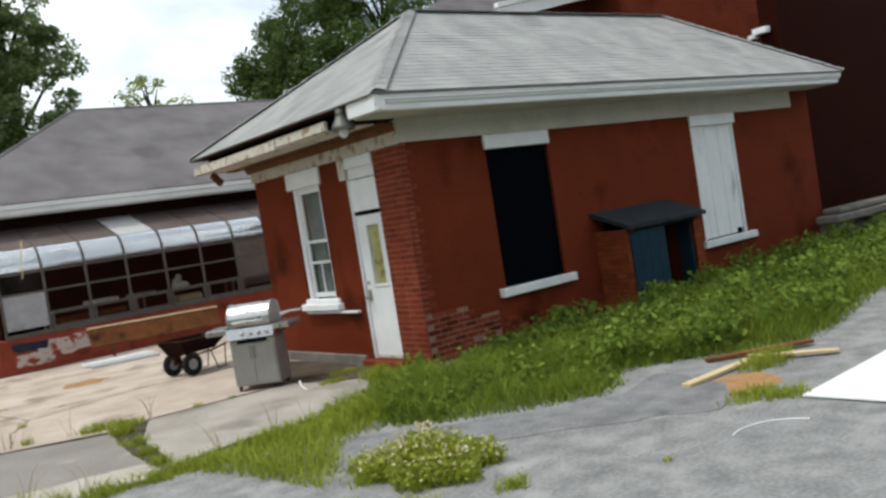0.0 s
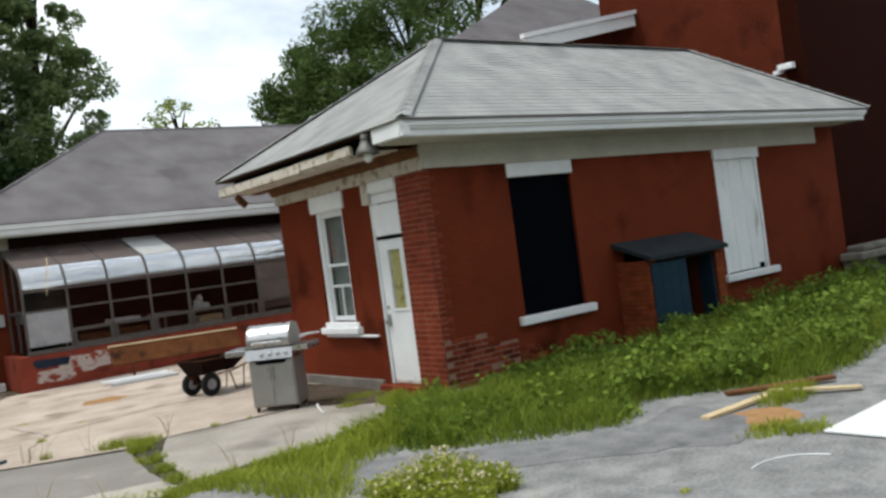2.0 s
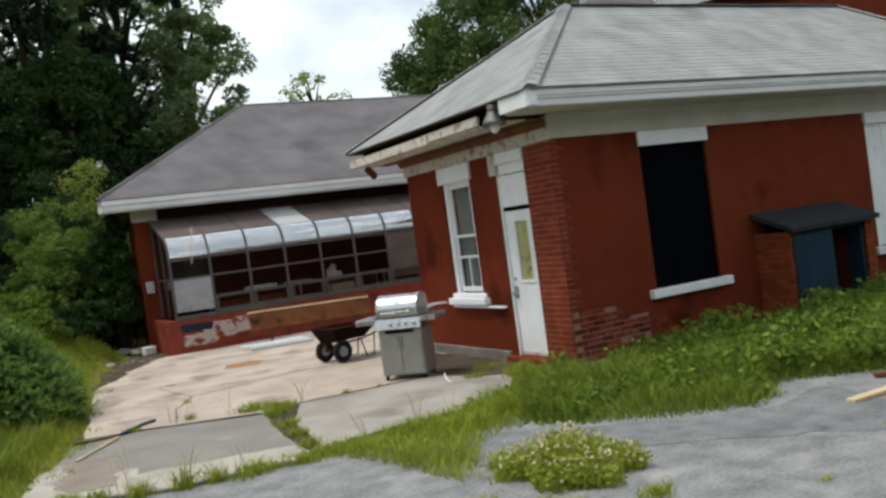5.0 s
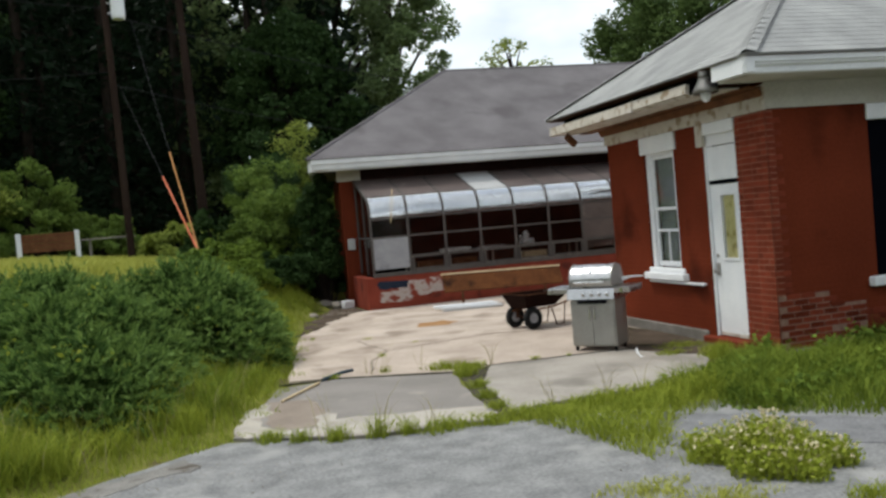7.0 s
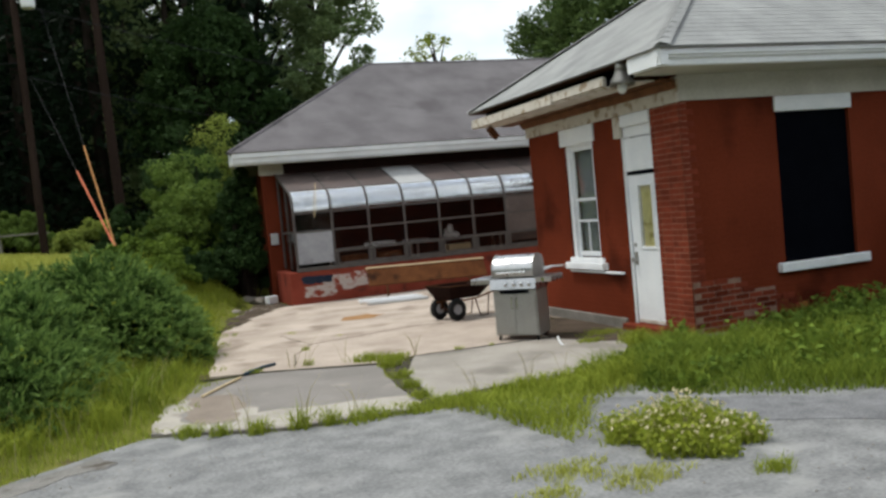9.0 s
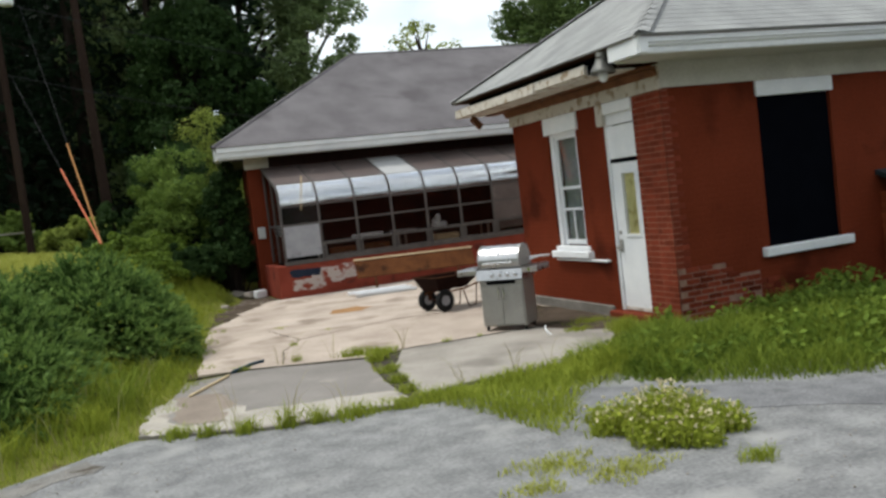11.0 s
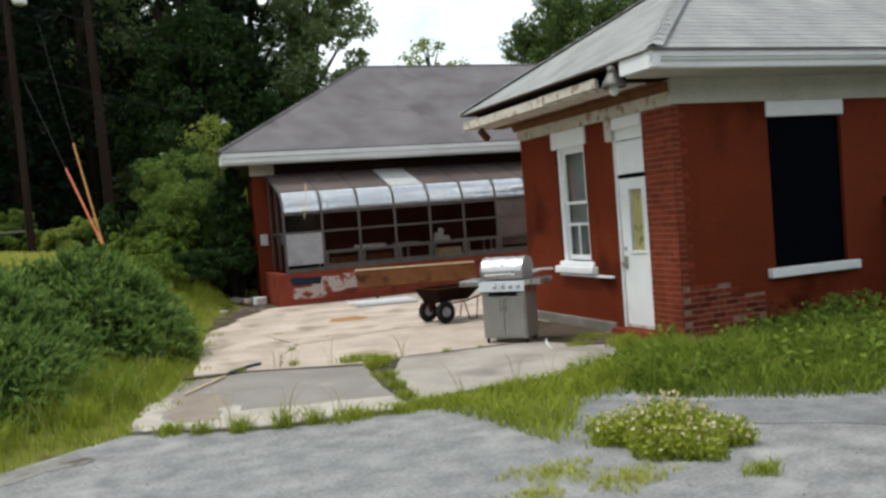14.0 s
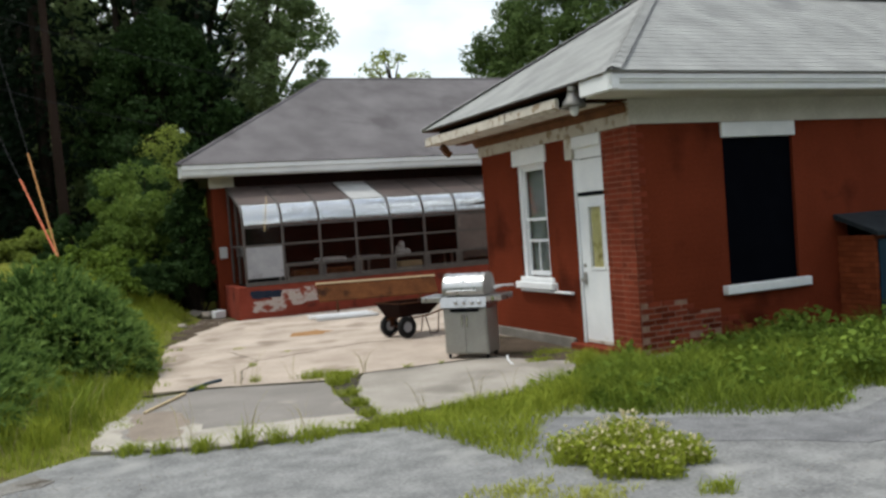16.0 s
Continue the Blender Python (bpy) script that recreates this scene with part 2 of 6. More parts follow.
# Rust of the barrow tub; on the wing it stands in for gutter shade.
M_RUST_SHADE = surf("dark_rust_and_gutter_shade", (0.016, 0.007, 0.006), (0.036, 0.015, 0.011), 6, 0.7, 0.4, stain=(0.07, 0.028, 0.016), stain_amt=0.36, stain_scale=5)
M_WOOD = surf("weathered_brown_wood", (0.10, 0.042, 0.02), (0.19, 0.085, 0.04), 5, 0.75, 0.35, fine=35, stain=(0.08, 0.035, 0.018), stain_amt=0.42, stain_scale=2.5)
M_LUMBER = surf("pale_sawn_lumber", (0.50, 0.38, 0.22), (0.66, 0.53, 0.34), 6, 0.8, 0.3)
M_GREYWOOD = surf("grey_weathered_wood", (0.22, 0.20, 0.18), (0.34, 0.31, 0.28), 7, 0.85, 0.4)
M_BARK = surf("dark_bark", (0.018, 0.014, 0.011), (0.045, 0.035, 0.028), 5, 0.95, 0.8, fine=18, streak=0.25)
M_POLE = surf("brown_pole_wood", (0.022, 0.014, 0.011), (0.042, 0.028, 0.022), 3, 0.9, 0.5, streak=0.15)
M_ALU = surf("dull_bronze_aluminium", (0.075, 0.066, 0.062), (0.125, 0.112, 0.105), 4, 0.55, 0.1, metal=0.3, stain=(0.18, 0.165, 0.155), stain_amt=0.36, stain_scale=5)
M_ALU_LIGHT = surf("bare_aluminium", (0.45, 0.45, 0.46), (0.58, 0.58, 0.58), 5, 0.4, 0.1, metal=0.7)
M_CURVE = surf("silvered_curved_pane", (0.93, 0.95, 0.98), (0.98, 0.98, 0.99), 1.2, 0.12, 0, metal=1.0)
M_ROOFPANE = surf("dirty_brown_roof_pane", (0.075, 0.056, 0.052), (0.14, 0.108, 0.10), 1.6, 0.35, 0.05, rough2=0.55, stain=(0.24, 0.20, 0.185), stain_amt=0.38, stain_scale=1.5)
M_PALEPANE = surf("pale_replacement_pane", (0.42, 0.42, 0.42), (0.52, 0.52, 0.52), 3, 0.4, 0.05)
M_GREYPANEL = surf("stained_grey_panel", (0.28, 0.28, 0.30), (0.40, 0.40, 0.42), 2.5, 0.6, 0.1, stain=(0.20, 0.20, 0.21), stain_amt=0.45, stain_scale=2)
M_GLASS = glass("clear_window_glass", (0.93, 0.94, 0.94))
M_GLASS_DIRTY = glass("dusty_greenhouse_glass", (0.84, 0.83, 0.82), 0.06, 0.12)
# Near-black indoor surfaces: the shade inside is put into the colour.
M_DARK = surf("shaded_interior", (0.03, 0.029, 0.029), (0.055, 0.052, 0.050), 2, 0.9, 0.1)
M_KNEE = surf("red_painted_block", (0.18, 0.034, 0.02), (0.27, 0.058, 0.036), 2.0, 0.75, 0.25, stain=(0.10, 0.026, 0.019), stain_amt=0.43, stain_scale=2.4)
M_PEEL = surf("peeled_pale_plaster", (0.42, 0.35, 0.32), (0.55, 0.47, 0.43), 6, 0.9, 0.4, stain=(0.24, 0.055, 0.035), stain_amt=0.51, stain_scale=6)
M_NAVY = surf("navy_paint_patch", (0.012, 0.018, 0.035), (0.025, 0.034, 0.055), 8, 0.6, 0.2)
M_WHITEPLASTIC = surf("white_plastic", (0.75, 0.77, 0.79), (0.84, 0.85, 0.86), 4, 0.4, 0.02)
M_ORANGE = surf("orange_plastic", (0.60, 0.15, 0.075), (0.70, 0.20, 0.11), 3, 0.5, 0.05)
M_ORANGE2 = surf("faded_orange_plastic", (0.42, 0.19, 0.07), (0.52, 0.26, 0.10), 3, 0.6, 0.05)
M_ROCK = surf("pale_field_stone", (0.24, 0.21, 0.18), (0.38, 0.34, 0.29), 6, 0.9, 0.8, fine=20)
M_CURTAIN = surf("yellowed_lace_curtain", (0.66, 0.58, 0.30), (0.80, 0.72, 0.42), 9, 0.9, 0.4, stain=(0.30, 0.24, 0.10), stain_amt=0.45, stain_scale=8)
M_DRAPE = surf("grey_net_curtain", (0.26, 0.28, 0.29), (0.42, 0.44, 0.45), 9, 0.9, 0.3)
M_WIRE = surf("black_cable", (0.02, 0.02, 0.022), (0.03, 0.03, 0.032), 8, 0.6, 0)
M_RUSTSTAIN = surf("rust_stained_dirt", (0.28, 0.15, 0.07), (0.40, 0.24, 0.12), 7, 0.95, 0.4)
M_TAR = surf("dark_crack_filler", (0.05, 0.045, 0.035), (0.09, 0.08, 0.06), 6, 0.95, 0.3)
L_GRASS = leafy("lawn_grass_blades", (0.30, 0.33, 0.058), (0.54, 0.54, 0.135), scale=0.4)
L_TALL = leafy("verge_grass_blades", (0.14, 0.20, 0.022), (0.41, 0.45, 0.065), scale=0.9)
L_RANK = leafy("rank_grass_blades", (0.045, 0.09, 0.012), (0.31, 0.38, 0.055), scale=1.9)
L_WEED = leafy("broad_weed_leaves", (0.010, 0.032, 0.006), (0.27, 0.38, 0.062), scale=2.4)
L_JUNIPER = leafy("blue_green_juniper_needles", (0.020, 0.052, 0.012), (0.12, 0.205, 0.050), scale=2.2)
# Brighter than L_JUNIPER: the shrub's shading contrast is put into the two colours.
L_JUNIPER_TIP = leafy("lit_juniper_tips", (0.065, 0.130, 0.035), (0.26, 0.375, 0.095), scale=2.6)
L_BUSH = leafy("yellow_green_bush_leaves", (0.03, 0.055, 0.010), (0.46, 0.54, 0.12), scale=1.1)
L_SAPLING = leafy("fresh_green_leaves", (0.05, 0.10, 0.02), (0.22, 0.30, 0.065), scale=0.8)
L_DARKTREE = leafy("deep_green_shaded_leaves", (0.014, 0.032, 0.010), (0.055, 0.10, 0.03), scale=0.5)
# Needles darkened to near-black: the wood's shade is put into the colour.
L_SPRUCE = leafy("shaded_spruce_needles", (0.004, 0.010, 0.005), (0.015, 0.029, 0.013), scale=0.5)
L_TREE = leafy("mid_green_leaves", (0.04, 0.075, 0.022), (0.14, 0.20, 0.06), scale=0.5)
# Paler than L_TREE: distance haze and light are put into the colour.
L_FAR = leafy("hazy_far_leaves", (0.085, 0.13, 0.055), (0.26, 0.34, 0.14), scale=0.6)
L_DRY = leafy("dry_grass_stems", (0.30, 0.27, 0.14), (0.48, 0.42, 0.24))
L_CLOVER = leafy("pale_clover_heads", (0.58, 0.48, 0.26), (0.90, 0.84, 0.60))


# ---- mesh helpers ----
def finish(name, me, material, parent=None, label=""):
    if material is not None:
        me.materials.append(material)
    ob = new(name, me)
    if parent is not None:
        ob.parent = parent
    if label:
        ob["label"] = label
    return ob


def part(name, bm, material, parent=None, label="", smooth=False):
    me = bpy.data.meshes.new(name)
    bm.normal_update()
    bm.to_mesh(me)
    bm.free()
    if smooth:
        me.polygons.foreach_set("use_smooth", [True] * len(me.polygons))
    return finish(name, me, material, parent, label)


def thing(name, label, category, at=(0, 0, 0), rz=0.0, group="", kind=""):
    ob = new(name)
    ob.matrix_world = pose(*at, 0, 0, rz)
    return tagged(ob, label, category, group, kind)


def box(bm, x0, y0, z0, x1, y1, z1, bevel=0.0, m=None):
    x0, x1 = min(x0, x1), max(x0, x1)
    y0, y1 = min(y0, y1), max(y0, y1)
    z0, z1 = min(z0, z1), max(z0, z1)
    r = bmesh.ops.create_cube(bm, size=1.0)
    vs = r["verts"]
    bmesh.ops.scale(bm, vec=(x1 - x0, y1 - y0, z1 - z0), verts=vs)
    bmesh.ops.translate(bm, vec=((x0 + x1) / 2, (y0 + y1) / 2, (z0 + z1) / 2), verts=vs)
    if bevel:
        es = list({e for v in vs for e in v.link_edges})
        r = bmesh.ops.bevel(bm, geom=es, offset=bevel, segments=1, affect='EDGES')
        vs = list({v for f in r["faces"] for v in f.verts} | {v for v in vs if v.is_valid})
    if m is not None:
        bmesh.ops.transform(bm, matrix=m, verts=vs)
    return bm


def boxes(*args, bevel=0.0):
    bm = bmesh.new()
    for a in args:
        box(bm, *a, bevel=bevel)
    return bm


def tube(bm, pts, radii, sides=8, cap=True):
    """A round bar through points, with a radius at each."""
    pts = [Vector(p) for p in pts]
    rings = []
    for i, p in enumerate(pts):
        d = (pts[min(i + 1, len(pts) - 1)] - pts[max(i - 1, 0)]).normalized()
        a = d.cross(Vector((0.3, 0.9, 0.2)))
        if a.length < 0.1:
            a = d.cross(Vector((1, 0, 0)))
        a.normalize()
        b = d.cross(a)
        r = radii[i] if isinstance(radii, (list, tuple)) else radii
        rings.append([bm.verts.new(p + r * (math.cos(2 * math.pi * k / sides) * a + math.sin(2 * math.pi * k / sides) * b)) for k in range(sides)])
    for r0, r1 in zip(rings, rings[1:]):
        for k in range(sides):
            bm.faces.new((r0[k], r0[(k + 1) % sides], r1[(k + 1) % sides], r1[k]))
    if cap:
        bm.faces.new(rings[0][::-1])
        bm.faces.new(rings[-1])
    return bm


def prism(bm, profile, axis, a, b):
    """A profile of (u, v) pushed along an axis from a to b. axis x: (u, v) = (y, z); y: (x, z); z: (x, y)."""
    def at(u, v, w):
        return {"x": (w, u, v), "y": (u, w, v), "z": (u, v, w)}[axis]
    lo = [bm.verts.new(at(u, v, a)) for u, v in profile]
    hi = [bm.verts.new(at(u, v, b)) for u, v in profile]
    k = len(profile)
    for i in range(k):
        bm.faces.new((lo[i], lo[(i + 1) % k], hi[(i + 1) % k], hi[i]))
    bm.faces.new(lo[::-1])
    bm.faces.new(hi)
    bmesh.ops.recalc_face_normals(bm, faces=bm.faces)
    return bm


def wall_boxes(axis, p0, p1, u0, u1, z0, z1, holes=()):
    """A wall along x (axis 'x', between y = p0 and p1) or along y, with rectangular holes (u0, u1, z0, z1)."""
    bm = bmesh.new()
    us = sorted({u0, u1, *[h[0] for h in holes], *[h[1] for h in holes]})
    for a, b in zip(us, us[1:]):
        cuts = sorted([(h[2], h[3]) for h in holes if h[0] <= a and h[1] >= b])
        z = z0
        for c, d in cuts + [(z1, z1)]:
            if c > z:
                if axis == 'x':
                    box(bm, a, p0, z, b, p1, c)
                else:
                    box(bm, p0, a, z, p1, b, c)
            z = max(z, d)
    bmesh.ops.remove_doubles(bm, verts=bm.verts, dist=1e-4)
    return bm


def np_mesh(name, verts, faces):
    """A mesh from arrays: verts (n, 3) and faces (m, k)."""
    me = bpy.data.meshes.new(name)
    verts, faces = np.asarray(verts, np.float32), np.asarray(faces, np.int32)
    m, k = faces.shape
    me.vertices.add(len(verts))
    me.vertices.foreach_set("co", verts.ravel())
    me.loops.add(m * k)
    me.loops.foreach_set("vertex_index", faces.ravel())
    me.polygons.add(m)
    me.polygons.foreach_set("loop_start", np.arange(0, m * k, k, dtype=np.int32))
    me.update(calc_edges=True)
    return me


RNG = np.random.default_rng(7)


def leaf_quads(c, size, up=0.3, aspect=0.55, rng=RNG):
    """A small pointed leaf (a diamond) at each centre, turned at random."""
    n = len(c)
    d = rng.normal(size=(n, 3))
    d[:, 2] = d[:, 2] * 0.7 + up
    d /= np.linalg.norm(d, axis=1)[:, None]
    s = np.cross(d, rng.normal(size=(n, 3)))
    s /= np.linalg.norm(s, axis=1)[:, None] + 1e-9
    L = (np.broadcast_to(size, n) * rng.uniform(0.6, 1.35, n))[:, None]
    v = np.stack([c - d * L * 0.5, c + s * L * aspect * 0.5, c + d * L * 0.5, c - s * L * aspect * 0.5], 1)
    return v.reshape(-1, 3), np.arange(4 * n).reshape(n, 4)


def blades(base, height, width, lean=0.35, rng=RNG):
    """A bent blade of two pieces on each base point."""
    n = len(base)
    a = rng.uniform(0, 2 * math.pi, n)
    h = np.broadcast_to(height, n) * rng.uniform(0.55, 1.25, n)
    w = np.broadcast_to(width, n) * rng.uniform(0.7, 1.3, n)
    side = np.stack([np.cos(a), np.sin(a), 0 * a], 1) * w[:, None] * 0.5
    b = rng.uniform(0, 2 * math.pi, n)
    out = np.stack([np.cos(b), np.sin(b), 0 * b], 1) * (h * lean * rng.uniform(0.2, 1.6, n))[:, None]
    up = np.zeros((n, 3))
    up[:, 2] = h
    m = base + up * 0.6 + out * 0.35
    tip = base + up * rng.uniform(0.8, 1.0, n)[:, None] + out
    v = np.stack([base - side, base + side, m + side * 0.8, m - side * 0.8, tip + side * 0.1, tip - side * 0.1], 1).reshape(-1, 3)
    i = np.arange(n)[:, None] * 6
    f = np.concatenate([i + [0, 1, 2, 3], i + [3, 2, 4, 5]], 0)
    return v, f


def joined(*vf):
    vs, fs, k = [], [], 0
    for v, f in vf:
        vs.append(v)
        fs.append(f + k)
        k += len(v)
    return np.concatenate(vs), np.concatenate(fs)


# ---- the ground ----
EDGE_Y = [-30.0, -6.0, -2.2, -1.41, -0.73, 0.0, 2.4, 7.75, 10.0, 13.0, 60.0]
EDGE_X = [-11.0, -9.5, -8.6, -8.2, -7.25, -6.5, -5.75, -4.9, -4.6, -3.6, -3.4]


def edge_x(y):
    """Where the paving ends and the grass bank begins."""
    return np.interp(y, EDGE_Y, EDGE_X)


def ground_z(x, y):
    x, y = np.asarray(x, float), np.asarray(y, float)
    u = np.clip(edge_x(y) - x, 0, 22)
    w = np.clip((y - 4) / 9, 0, 1)
    w = w * w * (3 - 2 * w)
    rise = (1 - w) * 0.14 * u + w * (1.36 * (1 - np.exp(-u / 1.6)) + 0.057 * u)
    back = 0.05 * np.clip(y - 20, 0, 30) * np.clip((x + 4) / 10, 0, 1)
    return np.where(u > 0, rise, back) - 0.012


gx = np.concatenate([[-900, -400, -200, -100, -60], np.arange(-40, 30.1, 0.5), [45, 70, 120, 250, 500, 900]])
gy = np.concatenate([[-900, -400, -150, -60, -30], np.arange(-16, 60.1, 0.5), [80, 120, 250, 500, 900]])
GX, GY = np.meshgrid(gx, gy)
gv = np.stack([GX, GY, ground_z(GX, GY) + 0.03 * np.sin(GX * 1.7) * np.sin(GY * 1.3) * (edge_x(GY) - GX > 1)], -1).reshape(-1, 3)
nx, ny = len(gx), len(gy)
gi = (np.arange(ny - 1)[:, None] * nx + np.arange(nx - 1)[None]).reshape(-1, 1)
ground = finish("ground", np_mesh("ground", gv, gi + [0, 1, nx + 1, nx]), M_SOIL)
tagged(ground, "grassy ground rising into a bank beside the yard", "ground", kind="structure")
# ---- paving ----
def sheet(name, outline, z, thick, material, parent=None, label=""):
    bm = bmesh.new()
    prism(bm, outline, "z", z - thick, z)
    return part(name, bm, material, parent, label)


def wavy(pts, step=0.35, amp=0.05, seed=1):
    """The outline with its straight runs broken into small uneven steps."""
    r = random.Random(seed)
    out = []
    for (a, b), (c, d) in zip(pts, pts[1:] + pts[:1]):
        k = max(1, int(math.hypot(c - a, d - b) / step))
        if k > 60:
            k = 1
        out += [(a + (c - a) * i / k + (r.uniform(-amp, amp) if i else 0), b + (d - b) * i / k + (r.uniform(-amp, amp) if i else 0)) for i in range(k)]
    return out


road = sheet("road", wavy([(-9.9, -8), (-9.0, -3.6), (-8.5, -2.0), (-8.15, -1.4), (-7.25, -0.75), (-6.5, -0.2), (-5.3, -0.85), (-3.95, -1.05), (-2.9, -1.3), (-1.2, -1.6), (0.5, -1.9), (3.5, -2.3), (10.0, -2.2), (30, -2.2), (30, -25), (-11, -25)], seed=3), 0.0, 0.1, M_ASPH)
tagged(road, "old cracked grey asphalt drive with weeds", "road", kind="structure")
pavement = thing("pavement", "worn concrete yard slabs with weeds in the joints", "pavement", kind="structure")
sheet("slab", wavy([(-6.45, -0.12), (-5.3, -0.8), (-3.95, -0.98), (-3.78, 0.6), (-3.62, 1.75), (-5.0, 2.45), (-5.78, 2.35)], seed=4, amp=0.03), 0.022, 0.1, M_CONC2, pavement, "grey patched concrete slab")
sheet("slab", wavy([(-3.72, -0.7), (-1.45, -0.5), (-0.75, 0.4), (-0.3, 1.5), (-1.3, 1.78), (-3.05, 1.93), (-3.5, 0.9)], seed=5, amp=0.02), 0.026, 0.1, M_CONC3, pavement)
sheet("slab", wavy([(-3.55, 1.85), (-3.02, 2.0), (-0.95, 1.84), (-0.05, 1.62), (-0.03, 4.3), (5.5, 4.5), (5.5, 11.15), (-3.6, 11.15), (-4.55, 9.6), (-4.9, 7.7), (-5.6, 2.75), (-4.9, 2.55)], seed=6, amp=0.03), 0.024, 0.1, M_CONC, pavement, "light tan worn concrete slab")
sheet("crack_filler", [(-3.9, -0.9), (-3.62, -0.8), (-3.45, 1.0), (-3.0, 1.96), (-3.5, 1.9), (-3.75, 0.7)], 0.006, 0.05, M_TAR, pavement)
sheet("path", wavy([(-4.6, 9.7), (-3.6, 11.2), (-2.9, 11.3), (-2.9, 13.0), (-3.6, 13.6), (-4.7, 12.0)], seed=8), 0.012, 0.05, M_DIRT, pavement, "dirty rubble strip beside the greenhouse")
sheet("dirt", wavy([(-1.0, 3.6), (-1.15, 2.6), (-1.1, 1.75), (-0.9, 1.0), (-0.6, 0.7), (-0.055, 0.6), (-0.055, 4.0)], 0.25, 0.07, seed=15), 0.032, 0.01, M_DIRT, pavement, "damp brown dirt along the annex wall")

def crack(pts, z, width, seed, parent=None):
    """An open dark crack: a thin ragged strip that wanders along the line."""
    r = random.Random(seed)
    line = []
    for (a, b), (c, d) in zip(pts, pts[1:]):
        k = max(2, int(math.hypot(c - a, d - b) / 0.12))
        line += [(a + (c - a) * i / k + r.uniform(-0.02, 0.02), b + (d - b) * i / k + r.uniform(-0.02, 0.02)) for i in range(k)]
    line.append(pts[-1])
    bm = bmesh.new()
    rows = []
    for i, (x, y) in enumerate(line):
        e, f = line[max(0, i - 1)], line[min(len(line) - 1, i + 1)]
        n = Vector((e[1] - f[1], f[0] - e[0], 0)).normalized() * width * r.uniform(0.25, 0.75) * (0.3 if i in (0, len(line) - 1) else 1)
        rows.append([bm.verts.new((x + n.x * q, y + n.y * q, z + h)) for q, h in ((-1, -0.02), (-1, 0), (1, 0), (1, -0.02))])
    for p, q in zip(rows, rows[1:]):
        for j in range(3):
            bm.faces.new((p[j], p[j + 1], q[j + 1], q[j]))
    return part("crack", bm, M_TAR, parent)


for i, (pts, w) in enumerate((([(-3.05, 1.965), (-1.2, 1.82), (-0.2, 1.6)], 0.045), ([(-5.75, 2.55), (-4.95, 2.5), (-3.6, 1.82)], 0.05), ([(-4.55, 2.5), (-4.3, 3.6), (-3.9, 4.4), (-4.1, 6.0)], 0.012),
                             ([(-3.9, 4.4), (-2.2, 4.9), (-0.6, 4.5)], 0.007))):
    crack(pts, 0.0275, w, 50 + i, pavement)
sheet("worn_edge", wavy([(-6.38, -0.1), (-5.3, -0.76), (-3.97, -0.94), (-3.86, -0.42), (-4.44, -0.14), (-5.0, -0.05), (-5.4, 0.05), (-5.42, 0.45), (-5.62, 0.30), (-5.6, -0.22), (-6.0, -0.12), (-6.15, 0.3), (-5.95, 1.3), (-6.05, 1.42), (-6.3, 0.8), (-6.42, 0.25)], 0.14, 0.07, seed=31), 0.0255, 0.01, M_PALE, pavement, "pale worn edge of the grey slab")
sheet("worn_patch", wavy([(-5.98, 1.5), (-5.5, 1.25), (-5.44, 0.5), (-5.64, -0.15), (-5.95, -0.05), (-6.1, 0.35)], 0.14, 0.06, seed=37), 0.0245, 0.01, M_CONC3B, pavement, "brownish worn patch of the grey slab")
sheet("asphalt_patch", wavy([(-2.5, -1.7), (-1.7, -2.46), (-0.87, -3.16), (-0.33, -3.4), (0.5, -3.2), (0.3, -4.15), (-0.5, -4.6), (-1.2, -3.95), (-1.9, -3.35), (-2.6, -2.9), (-3.06, -2.66)], 0.18, 0.07, seed=38), 0.006, 0.02, M_ASPH_DARK, road, "smoother darker asphalt patch beside the weeds")
sheet("rubble_strip", wavy([(-4.92, 7.4), (-4.4, 8.6), (-3.9, 9.9), (-3.2, 11.1), (-3.75, 11.14), (-4.6, 9.7), (-5.0, 7.8)], 0.2, 0.10, seed=32), 0.0285, 0.01, M_DIRT, pavement, "brown dirt and rubble along the yard edge")
sheet("rust_stain", wavy([(-2.75, 6.9), (-2.2, 6.75), (-1.9, 7.1), (-2.1, 7.55), (-2.6, 7.5)], 0.2, 0.06, seed=9), 0.0285, 0.002, M_RUSTSTAIN, pavement, "orange rust stain on the concrete")
sheet("gravel_edge", wavy([(-9.3, -3.3), (-8.75, -2.2), (-8.35, -1.55), (-7.4, -0.95), (-6.9, -0.62), (-6.75, -0.95), (-7.4, -1.35), (-8.0, -1.85), (-8.5, -2.5), (-8.95, -3.5)], 0.14, 0.08, seed=39), 0.005, 0.01, M_GRAVEL, road, "brown gritty dirt along the drive's edge")
sheet("rust_stain", wavy([(-0.25, -4.25), (0.35, -3.95), (0.75, -4.2), (0.5, -4.6), (-0.05, -4.6)], 0.2, 0.08, seed=10), 0.005, 0.002, M_RUSTSTAIN, road, "orange dirt on the asphalt")


